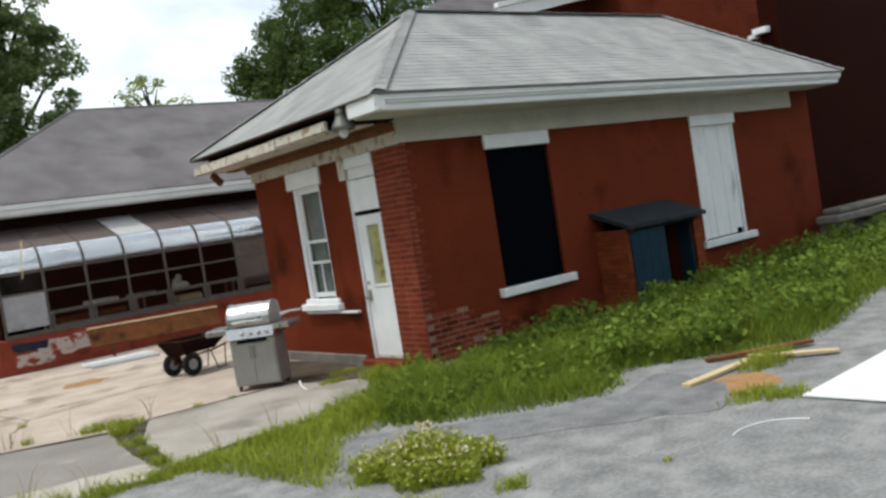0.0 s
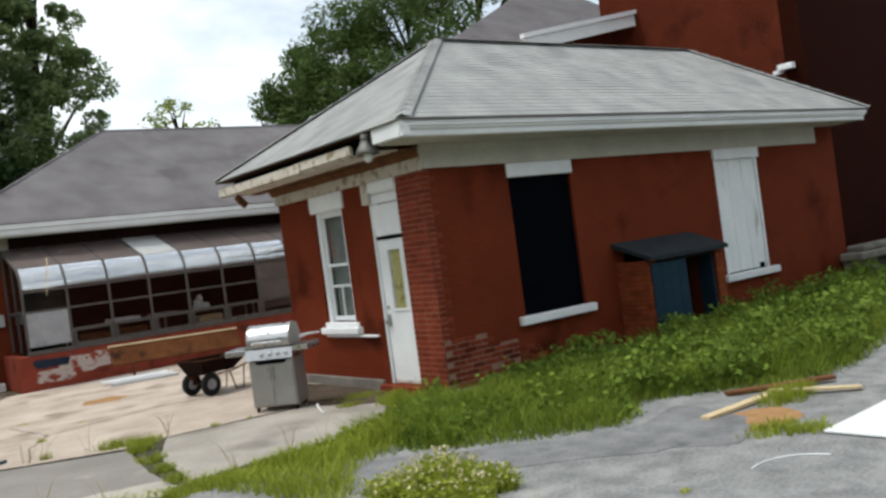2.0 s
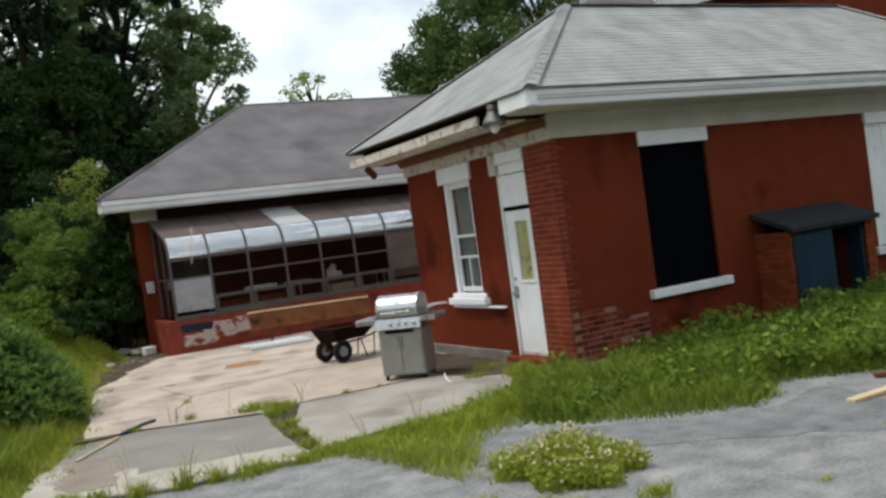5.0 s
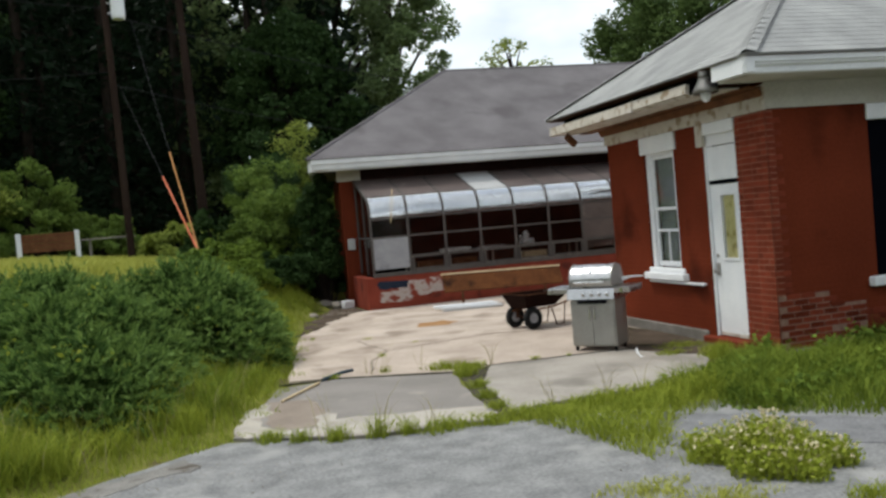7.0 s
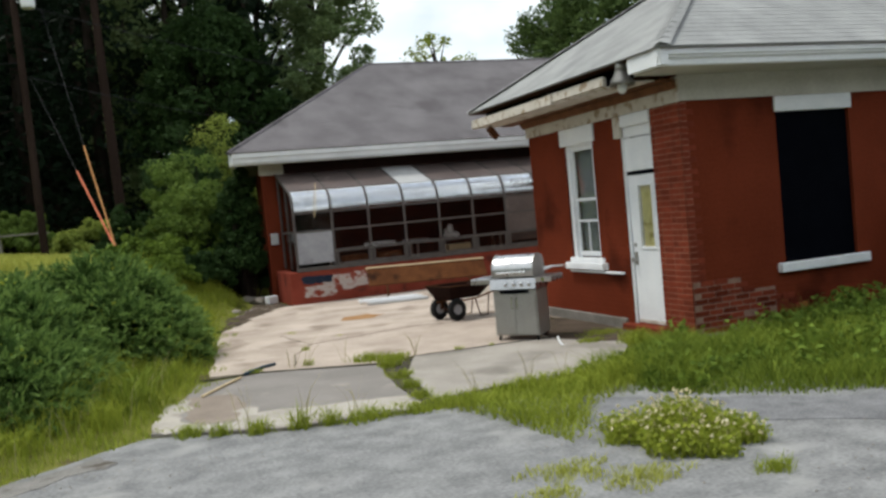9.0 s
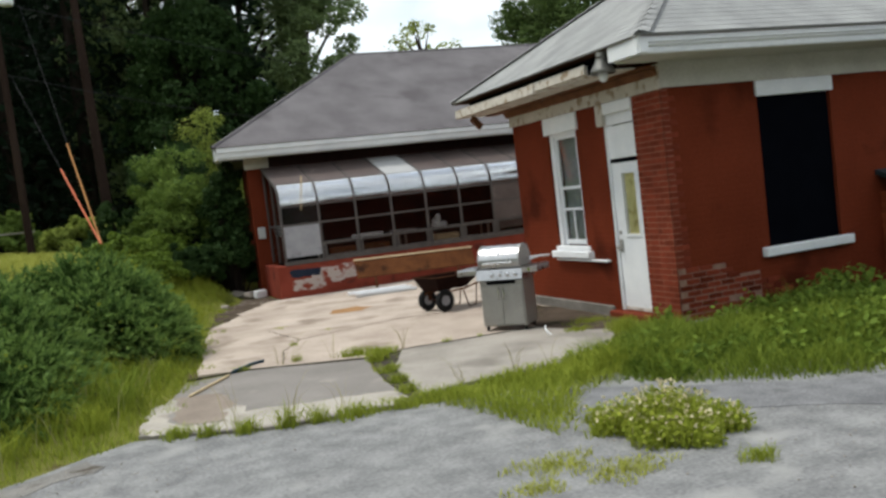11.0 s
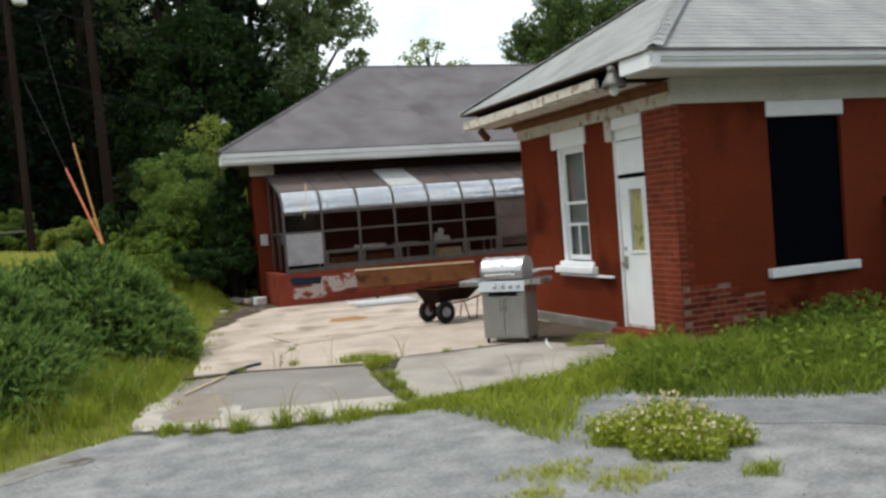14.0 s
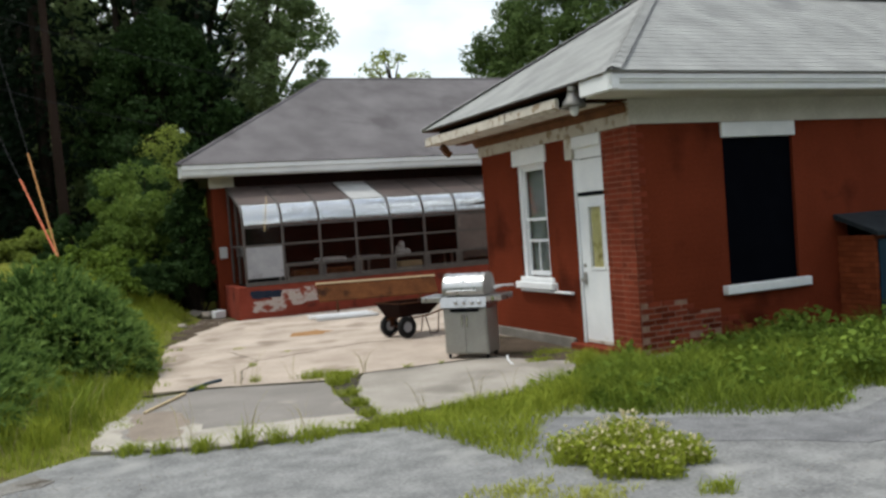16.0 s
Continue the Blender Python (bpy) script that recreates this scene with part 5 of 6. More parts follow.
# ---- lawn things ----
def on_ground(x, y):
    return float(ground_z(x, y))


SX, SY = -11.55, 18.75
sign = thing("wooden_sign", "low brown board sign between two white posts", "sign", (SX, SY, on_ground(SX, SY)), 7)
for x in (0, 1.58):
    part("post", boxes((x - 0.07, -0.05, -0.15, x + 0.07, 0.05, 0.86), bevel=0.01), M_WHITE, sign, "white square post")
for i in range(4):
    part("board", boxes((0.075, -0.02, 0.28 + i * 0.135, 1.505, 0.02, 0.41 + i * 0.135), bevel=0.004), M_WOOD, sign)
px_, py_ = -9.2, 20.0
table = thing("picnic_table", "small grey weathered wooden picnic table", "table", (px_, py_, on_ground(px_, py_)), 3)
for i in range(4):
    part("plank", boxes((-0.8, -0.3 + i * 0.15, 0.70, 0.8, -0.16 + i * 0.15, 0.74), bevel=0.005), M_GREYWOOD, table)
for x in (-0.55, 0.55):
    for s in (-1, 1):
        bm = bmesh.new()
        tube(bm, [(x, s * 0.4, -0.1), (x, s * 0.08, 0.70)], 0.035, 6)
        part("leg", bm, M_GREYWOOD, table)
PX, PY = -8.5, 19.0
pole = thing("utility_pole", "brown wooden utility pole with a pale transformer", "pole", (PX, PY, on_ground(PX, PY)))
bm = bmesh.new()
tube(bm, [(0, 0, -0.5), (-0.05, 0, 5), (-0.18, 0, 12.5)], [0.115, 0.10, 0.08], 12)
part("shaft", bm, M_POLE, pole)
bm = bmesh.new()
tube(bm, [(0.28, -0.05, 7.28), (0.28, -0.05, 7.34), (0.28, -0.05, 8.05), (0.28, -0.05, 8.12)], [0.17, 0.2, 0.2, 0.14], 16)
part("transformer", bm, M_WHITEPLASTIC, pole, "pale grey transformer can")
part("bracket", boxes((-0.02, -0.05, 7.75, 0.12, 0.05, 7.8), (-0.02, -0.05, 7.45, 0.12, 0.05, 7.5)), M_STEEL_DULL, pole)
anchor = Vector((-6.62, 14.2, 1.93))
top1, top2 = Vector((-8.36, 19.0, 6.86)), Vector((-7.90, 19.0, 8.83))
for i, (tp, off) in enumerate(((top1, -0.02), (top2, 0.02))):
    guy = thing("guy_wire", "guy wire with an orange plastic guard", "guy wire", tuple(anchor + Vector((off, 0, 0))), group="guy wires of the pole")
    v = tp - anchor
    bm = bmesh.new()
    tube(bm, [v.normalized() * -0.6, v], 0.008, 5)
    part("cable", bm, M_WIRE, guy)
    n_ = v.normalized()
    bm = bmesh.new()
    tube(bm, [n_ * -0.2, n_ * (2.75 if i == 0 else 3.15)], 0.024, 8)
    part("guard", bm, M_ORANGE if i == 0 else M_ORANGE2, guy, "orange guard sleeve" if i == 0 else "faded tan-orange guard sleeve")
for z0, tgt in ((7.3, (-34, 24, 10.6)), (6.9, (16, 42, 7.0)), (9.2, (-30, 16, 14.0)), (9.0, (20, 40, 9.0))):
    a, b = Vector((PX, PY, z0)), Vector(tgt)
    bm = bmesh.new()
    tube(bm, [a.lerp(b, i / 12) - Vector((0, 0, 1.0 * (1 - (2 * i / 12 - 1) ** 2))) for i in range(13)], 0.012, 5)
    tagged(part("overhead_cable", bm, M_WIRE), "thin black overhead cable from the pole", "cable", "cables of the pole")
# ---- trees and bushes ----
def stuff(name, label, category, material, v, f):
    return tagged(finish(name, np_mesh(name, v, f), material), label, category, kind="stuff")


def crown_mesh(name, clumps, per, size, spread, rng, aspect=0.5, up=0.2):
    """Leaves in loose clumps: clumps is (n, 4) of centre and radius."""
    cs = np.repeat(clumps, per, axis=0)
    d = rng.normal(size=(len(cs), 3))
    d /= np.linalg.norm(d, axis=1)[:, None]
    r = rng.uniform(0.25, 1.0, len(cs)) ** 0.6
    p = cs[:, :3] + d * (r * cs[:, 3])[:, None] * np.array([1, 1, spread])
    return np_mesh(name, *leaf_quads(p, size, up, aspect, rng))


def deciduous(name, label, x, y, h, rad, leaf, seed, base=0.25, per=150, clumps=70, size=0.22, z=None, cat="tree", thin=False):
    rng = np.random.default_rng(seed)
    z = on_ground(x, y) if z is None else z
    ob = thing(name, label, cat, (x, y, z))
    bm = bmesh.new()
    lean = rng.normal(size=2) * 0.04 * h
    tr = max(0.05, h * 0.018)
    tube(bm, [(0, 0, -0.3), (lean[0] * 0.3, lean[1] * 0.3, h * 0.35), (lean[0], lean[1], h * 0.88)], [tr, tr * 0.75, tr * 0.12], 8)
    cl = []
    for i in range(clumps):
        u = rng.uniform(base, 1.0)
        prof = math.sin(math.pi * min(1, (u - base) / (1 - base) * 0.85 + 0.15)) ** 0.6
        a, rr = rng.uniform(0, 2 * math.pi), rad * prof * rng.uniform(0.35, 1.0) ** 0.6
        c = np.array([lean[0] * u + math.cos(a) * rr, lean[1] * u + math.sin(a) * rr, h * u])
        cl.append([*c, rad * rng.uniform(0.16, 0.34)])
        if i % 3 == 0:
            s = Vector((lean[0] * u * 0.8, lean[1] * u * 0.8, h * max(0.12, u - 0.18)))
            e = Vector(c)
            tube(bm, [s, s.lerp(e, 0.5) + Vector((0, 0, 0.03 * h)), e], [tr * 0.4, tr * 0.25, tr * 0.06], 5)
    part("trunk", bm, M_BARK, ob, smooth=True)
    finish("crown", crown_mesh("crown", np.array(cl), per, size, 0.75, rng), leaf, ob)
    return ob


def spruce(name, label, x, y, h, rad, leaf, seed, z=None, per=26, size=0.30):
    rng = np.random.default_rng(seed)
    z = on_ground(x, y) if z is None else z
    ob = thing(name, label, "tree", (x, y, z))
    bm = bmesh.new()
    tube(bm, [(0, 0, -0.3), (0, 0, h * 0.5), (0, 0, h * 0.98)], [h * 0.014, h * 0.009, 0.02], 8)
    pts, k = [], int(h * 9)
    for i in range(k):
        u = rng.uniform(0.04, 0.99)
        L = rad * (1 - u) ** 0.75 * rng.uniform(0.6, 1.1) + 0.15
        a = rng.uniform(0, 2 * math.pi)
        t = rng.uniform(0.1, 1, per) ** 0.8
        q = np.stack([math.cos(a) * L * t, math.sin(a) * L * t, h * u - 0.35 * L * t ** 1.5 + rng.normal(size=per) * 0.08], 1)
        q[:, :2] += rng.normal(size=(per, 2)) * 0.14 * L * 0.6
        pts.append(q)
        if i % 5 == 0:
            tube(bm, [(0, 0, h * u), (math.cos(a) * L * 0.9, math.sin(a) * L * 0.9, h * u - 0.3 * L)], [0.03, 0.008], 4)
    part("trunk", bm, M_BARK, ob, smooth=True)
    finish("crown", np_mesh("crown", *leaf_quads(np.concatenate(pts), size, -0.35, 0.42, rng)), leaf, ob)
    return ob


def dirp(az, d):
    """The place d metres from the middle of the camera's stand, az degrees left of +y."""
    return -6.6 - math.sin(radians(az)) * d, -8.9 + math.cos(radians(az)) * d


rt = random.Random(21)
# dark conifer wood behind the lawn
for i in [*range(23), 24, 27]:
    az, d = 34 - i * 1.62 + rt.uniform(-0.6, 0.6), (40, 46, 53)[i % 3] + rt.uniform(-1.5, 1.5)
    x, y = dirp(az, d)
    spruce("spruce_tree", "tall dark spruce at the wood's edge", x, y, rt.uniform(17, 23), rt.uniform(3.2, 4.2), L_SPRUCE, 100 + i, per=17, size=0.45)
# broadleaf trees among them; L_FAR crowns have haze and light in their colour
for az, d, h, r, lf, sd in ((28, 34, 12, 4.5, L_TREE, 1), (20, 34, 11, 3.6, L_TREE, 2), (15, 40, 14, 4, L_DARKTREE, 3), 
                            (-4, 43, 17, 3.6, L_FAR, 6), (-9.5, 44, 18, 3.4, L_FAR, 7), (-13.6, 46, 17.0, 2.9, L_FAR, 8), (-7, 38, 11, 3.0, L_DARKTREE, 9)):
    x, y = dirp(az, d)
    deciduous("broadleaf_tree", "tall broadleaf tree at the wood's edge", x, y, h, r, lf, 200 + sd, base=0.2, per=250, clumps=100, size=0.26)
# dense undergrowth far inside the wood, near-black to paint in the shade there
az_, d_ = RNG.uniform(-19, 40, 52000), RNG.uniform(54, 60, 52000)
hz = RNG.uniform(0, 1, 52000) ** 1.2 * (7.0 + 3.0 * np.sin(az_ * 0.9)) * np.where(az_ < -3, 0.6, 1.0)
stuff("far_undergrowth", "dense undergrowth coloured near-black for the shade deep in the wood", "woods", L_SPRUCE, *leaf_quads(np.stack([-6.6 - np.sin(np.radians(az_)) * d_, -8.9 + np.cos(np.radians(az_)) * d_, hz + 1.0], 1), 0.7, 0.2, 0.7))
# backdrop of crowns that fills sky gaps with the same shade colour
az_, d_ = RNG.uniform(-3, 42, 34000), RNG.uniform(56, 64, 34000)
hz = RNG.uniform(5, 27, 34000)
stuff("far_wood", "dense conifer crowns coloured near-black for the shade deep in the wood", "woods", L_SPRUCE, *leaf_quads(np.stack([-6.6 - np.sin(np.radians(az_)) * d_, -8.9 + np.cos(np.radians(az_)) * d_, hz], 1), 1.15, 0.2, 0.7))
# added out of view behind and beside the stand: leaves that block low sky light
az_, d_ = RNG.uniform(64, 268, 22000), RNG.uniform(30, 38, 22000)
hz = RNG.uniform(0, 1, 22000) * (9 + 2.5 * np.sin(az_ * 0.35) + 1.5 * np.sin(az_ * 1.3))
stuff("sky_blocking_wood", "added unseen leaf band that blocks low sky light", "woods", L_SPRUCE, *leaf_quads(np.stack([-6.6 - np.sin(np.radians(az_)) * d_, -8.9 + np.cos(np.radians(az_)) * d_, hz], 1), 1.7, 0.2, 0.7))
# bare trunks that stand out
for az, d, h, sd in ((-0.7, 33, 18, 1), (-6.0, 38, 20, 3)):
    x, y = dirp(az, d)
    t = thing("pine_tree", "tall pine with a bare lower trunk", "tree", (x, y, on_ground(x, y)))
    bm = bmesh.new()
    tube(bm, [(0, 0, -0.3), (-0.15, 0, 6), (-0.35, 0, h)], [0.2, 0.16, 0.05], 10)
    part("trunk", bm, M_POLE if sd == 1 else M_BARK, t)
    rng = np.random.default_rng(sd)
    cl = np.concatenate([rng.normal(size=(26, 2)) * 1.5, rng.uniform(h * 0.55, h, (26, 1)), rng.uniform(0.6, 1.1, (26, 1))], 1)
    finish("crown", crown_mesh("crown", cl, 90, 0.35, 0.5, rng, 0.3), L_SPRUCE, t)
# trees behind the roofs
for az, d, h, r, sd in ((-28.8, 52, 14.3, 3.4, 1), (-32.6, 50, 16.3, 4.3, 2), (-37.0, 50, 18.5, 5, 3), (-42, 50, 20, 5.5, 4)):
    x, y = dirp(az, d)
    deciduous("broadleaf_tree", "dense green tree behind the roofs", x, y, h, r, L_TREE, 300 + sd, base=0.15, per=300, clumps=110, size=0.23, z=0)
x, y = dirp(-21.3, 46)
deciduous("young_tree", "slender treetop showing above the roof", x, y, 11.2, 1.9, L_BUSH, 331, base=0.78, per=34, clumps=16, size=0.24, z=0)


def bush(name, label, x, y, rx, ry, h, leaf, seed, clumps=60, per=110, size=0.14, rz=0.0, flat=1.0):
    """A rounded but uneven shrub of leaf clumps on many thin stems."""
    rng = np.random.default_rng(seed)
    ob = thing(name, label, "bush", (x, y, on_ground(x, y)), rz)
    cl, bm = [], bmesh.new()
    for i in range(clumps):
        a, q = rng.uniform(0, 2 * math.pi), rng.uniform(0, 1) ** 0.5
        cx, cy = math.cos(a) * q * rx, math.sin(a) * q * ry
        top = h * math.sqrt(max(0.05, 1 - q ** 2.2)) * rng.uniform(0.75, 1.12)
        cz = top * rng.uniform(0.25, 1.0) ** 0.5
        cl.append([cx, cy, cz, rng.uniform(0.07, 0.16) * (rx + ry + h) / 2.2])
        if i % 3 == 0:
            tube(bm, [(cx * 0.25, cy * 0.25, -0.1), (cx * 0.6, cy * 0.6, cz * 0.6), (cx, cy, cz)], [0.03, 0.02, 0.006], 5)
    part("branchwork", bm, M_BARK, ob)
    finish("foliage", crown_mesh("foliage", np.array(cl), per, size, 0.8, rng), leaf, ob)
    return ob


for az, d, rx, ry, h, lf, sd in ((22, 31, 4.2, 2.5, 4.3, L_BUSH, 1), (15.5, 30.5, 3.4, 2.2, 3.9, L_BUSH, 2), (10.0, 31, 1.9, 1.6, 3.3, L_SAPLING, 3), (27.5, 31, 3.2, 2.4, 4.6, L_BUSH, 4),
                                 (5.5, 32, 1.4, 1.2, 1.5, L_SAPLING, 5), (1.0, 31, 1.6, 1.2, 1.2, L_BUSH, 6), (-2.2, 30, 1.5, 1.3, 1.4, L_SAPLING, 7), (12.8, 29.6, 1.6, 1.2, 1.1, L_SAPLING, 13), (18, 29.3, 1.7, 1.1, 1.2, L_SAPLING, 14)):
    x, y = dirp(az, d)
    bush("bush", "wide yellow-green leafy bush behind the lawn" if lf is L_BUSH else "low fresh green bush behind the lawn", x, y, rx, ry, h, lf, 400 + sd, clumps=85, per=210, size=0.13)
# upright shrubs beside the greenhouse wing; L_DARKTREE puts their shade into the leaf colour
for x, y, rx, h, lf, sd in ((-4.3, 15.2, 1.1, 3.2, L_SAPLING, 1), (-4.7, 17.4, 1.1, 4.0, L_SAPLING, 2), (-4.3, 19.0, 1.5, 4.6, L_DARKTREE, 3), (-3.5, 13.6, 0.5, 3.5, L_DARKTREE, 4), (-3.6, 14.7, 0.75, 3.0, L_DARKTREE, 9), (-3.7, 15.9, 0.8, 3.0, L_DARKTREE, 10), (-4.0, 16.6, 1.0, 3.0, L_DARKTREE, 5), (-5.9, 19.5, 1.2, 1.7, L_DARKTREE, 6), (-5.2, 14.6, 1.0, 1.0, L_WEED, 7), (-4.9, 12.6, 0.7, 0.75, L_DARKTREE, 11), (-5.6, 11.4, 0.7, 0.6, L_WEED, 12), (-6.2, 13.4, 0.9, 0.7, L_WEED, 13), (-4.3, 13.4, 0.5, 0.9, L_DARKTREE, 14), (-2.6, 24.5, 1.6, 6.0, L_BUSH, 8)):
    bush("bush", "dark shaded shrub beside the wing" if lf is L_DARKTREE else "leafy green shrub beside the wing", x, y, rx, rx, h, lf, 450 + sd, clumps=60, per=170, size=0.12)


# ---- juniper mound ----
def juniper():
    """A low spreading shrub: many fans of shoots, each shoot set with short needles."""
    rng = np.random.default_rng(77)
    at = np.array([-8.2, 4.8, on_ground(-8.2, 4.8)])
    ob = thing("juniper", "broad spreading blue-green juniper on the grass bank", "shrub", tuple(at))
    humps = ((-7.95, 1.3, 0.75, 1.15, 0.72), (-8.1, 2.8, 1.15, 1.6, 0.98), (-6.85, 5.1, 1.25, 1.7, 1.22), (-8.3, 4.6, 1.5, 1.9, 1.10), (-10.0, 4.8, 1.2, 1.1, 0.66), (-10.85, 5.2, 0.5, 0.6, 0.40), (-9.3, 3.9, 1.1, 1.1, 0.70))

    def height(X, Y):
        H = np.zeros_like(X)
        for cx, cy, rx, ry, hh in humps:
            q = np.sqrt(((X - cx) / rx) ** 2 + ((Y - cy) / ry) ** 2)
            H = np.maximum(H, np.where(q < 1, hh * np.sqrt(np.clip(1 - q ** 2.4, 0.02, 1)), 0))
        return H

    X, Y = rng.uniform(-12, -5, 5200), rng.uniform(-0.4, 7.4, 5200)
    H = height(X, Y)
    k = H > 0
    X, Y, H = X[k], Y[k], H[k]
    e = 0.15
    gx_, gy_ = (height(X + e, Y) - height(X - e, Y)) / (2 * e), (height(X, Y + e) - height(X, Y - e)) / (2 * e)
    n = len(X)
    lump = 0.80 + 0.20 * np.sin(X * 3.1 + 1.2 * np.sin(Y * 2.3)) * np.sin(Y * 3.4 + X) + rng.normal(size=n) * 0.09
    core = np.stack([X, Y, ground_z(X, Y) + H * lump * rng.choice([1.0, 1.0, 0.62, 0.35], n)], 1)
    face = np.stack([-np.clip(gx_, -1.5, 1.5) * 0.8, -np.clip(gy_, -1.5, 1.5) * 0.8, 0.65 + 0 * X], 1)
    sh, per = 9, 17
    out = face[:, None] + rng.normal(size=(n, sh, 3)) * 0.55
    out /= np.linalg.norm(out, axis=2)[..., None]
    L = rng.uniform(0.22, 0.52, (n, sh, 1, 1))
    t = rng.uniform(0.0, 1.0, (n, sh, per, 1))
    c = core[:, None, None] + out[:, :, None] * t * L + rng.normal(size=(n, sh, per, 3)) * 0.022 * (1.25 - t)
    c[..., 2] -= 0.09 * t[..., 0] ** 2
    d = out[:, :, None] * 0.9 + rng.normal(size=(n, sh, per, 3)) * 0.38
    d = (d / np.linalg.norm(d, axis=3)[..., None]).reshape(-1, 3)
    # the outer third of each shoot takes the brighter, lit colour
    fresh = (t > 0.66).reshape(-1)
    c = c.reshape(-1, 3) - at
    s = np.cross(d, rng.normal(size=c.shape))
    s /= np.linalg.norm(s, axis=1)[:, None] + 1e-9
    sz = rng.uniform(0.06, 0.12, len(c))[:, None]
    for sel, name, mat in ((~fresh, "foliage", L_JUNIPER), (fresh, "lit_foliage", L_JUNIPER_TIP)):
        v = np.stack([c - d * sz * 0.5, c + s * sz * 0.14, c + d * sz * 0.6, c - s * sz * 0.14], 1)[sel].reshape(-1, 3)
        finish(name, np_mesh(name, v, np.arange(len(v)).reshape(-1, 4)), mat, ob)
    bm = bmesh.new()
    for i in range(60):
        e_ = core[rng.integers(n)] - at
        foot = at[:2] + e_[:2] * 0.2
        tube(bm, [(e_[0] * 0.2, e_[1] * 0.2, -0.05 + on_ground(*foot) - at[2]), (e_[0] * 0.6, e_[1] * 0.6, e_[2] * 0.6), tuple(e_ * 0.97)], [0.03, 0.02, 0.006], 5)
    part("branchwork", bm, M_BARK, ob)
    # broad weeds that grow up through it
    pick = rng.choice(n, 70, replace=False)
    w = np.repeat(core[pick] + [0, 0, 0.22], 16, 0) + rng.normal(size=(1120, 3)) * [0.10, 0.10, 0.09]
    stuff("juniper_weeds", "yellow-green weeds growing up through the juniper", "weeds", L_TALL, *leaf_quads(w, 0.065, 0.3, 0.6, rng))


juniper()


# ---- grass and weeds ----
def scatter(n, x0, x1, y0, y1, keep, rng=RNG):
    x, y = rng.uniform(x0, x1, n), rng.uniform(y0, y1, n)
    k = keep(x, y)
    return np.stack([x[k], y[k], ground_z(x[k], y[k]) - 0.01], 1)


def noise2(x, y, s):
    return 0.5 + 0.25 * (np.sin(x * s + 1.3 * np.sin(y * s * 0.7)) + np.sin(y * s * 1.2 + 1.7 * np.sin(x * s * 0.6)))


def bank(x, y):
    return edge_x(y) - x


lawn = scatter(95000, -24, -4, -4, 24, lambda x, y: (bank(x, y) > 1.2) & (np.abs(x + 6.6) < 4 + 0.55 * (y + 9)))
dist = np.hypot(lawn[:, 0] + 6.6, lawn[:, 1] + 8.9)
stuff("lawn_grass", "yellow-green uncut lawn grass on the bank", "grass", L_GRASS, *blades(lawn, 0.13 + 0.10 * noise2(lawn[:, 0], lawn[:, 1], 0.9), 0.012 + 0.0011 * dist, 0.6))
verge = scatter(90000, -13, -3.3, -5, 13, lambda x, y: (bank(x, y) > -0.12 + 0.14 * np.sin(y * 5 + x) + 0.10 * np.sin(y * 13 + 2 * x)) & (bank(x, y) < 2.6 + (y < 1.5) * 3))
stuff("verge_grass", "long bright green grass along the paving edge", "grass", L_TALL, *blades(verge, 0.10 + 0.34 * np.clip(bank(verge[:, 0], verge[:, 1]), 0, 1) * (0.15 + noise2(verge[:, 0], verge[:, 1], 1.7) * 0.7 + noise2(verge[:, 0], verge[:, 1], 5.1) * 0.6), 0.011, 0.55))
wd = scatter(7000, -13, -7, -5, 4, lambda x, y: (bank(x, y) > 0.5) & (noise2(x, y, 1.4) + 0.2 * noise2(x, y, 5.2) > 0.60) & (((x + 8.2) / 2.6) ** 2 + ((y - 1.6) / 2.7) ** 2 > 1))
stuff("bank_weeds", "broad-leaved weeds in the long grass", "weeds", L_WEED, *leaf_quads(np.repeat(wd, 6, 0) + RNG.normal(size=(len(wd) * 6, 3)) * np.array([0.07, 0.07, 0.11]) + [0, 0, 0.25], 0.10, 0.3, 0.55))


tus = scatter(520, -13.5, -5.6, -5, 4.5, lambda x, y: (bank(x, y) > 0.35) & (((x + 8.0) / 1.5) ** 2 + ((y - 2.6) / 3.0) ** 2 > 1))
tb = np.repeat(tus, 95, 0)
tsz = np.repeat(RNG.uniform(0.22, 0.50, len(tus)), 95)
tb = tb + RNG.normal(size=tb.shape) * np.array([0.075, 0.075, 0.0])
dark = np.repeat(RNG.uniform(0, 1, len(tus)) < 0.55, 95)
stuff("grass_tussocks", "darker rank grass tussocks on the bank", "grass", L_RANK, *blades(tb[dark], tsz[dark], 0.012, 0.75))
stuff("grass_tussocks", "long pale green grass tussocks on the bank", "grass", L_TALL, *blades(tb[~dark], tsz[~dark], 0.012, 0.75))
seed = scatter(1500, -14, -6, -5, 6, lambda x, y: bank(x, y) > 0.2)
stuff("seed_stalks", "pale thin seed stalks in the long grass", "grass", L_DRY, *blades(seed, 0.5, 0.006, 0.5))


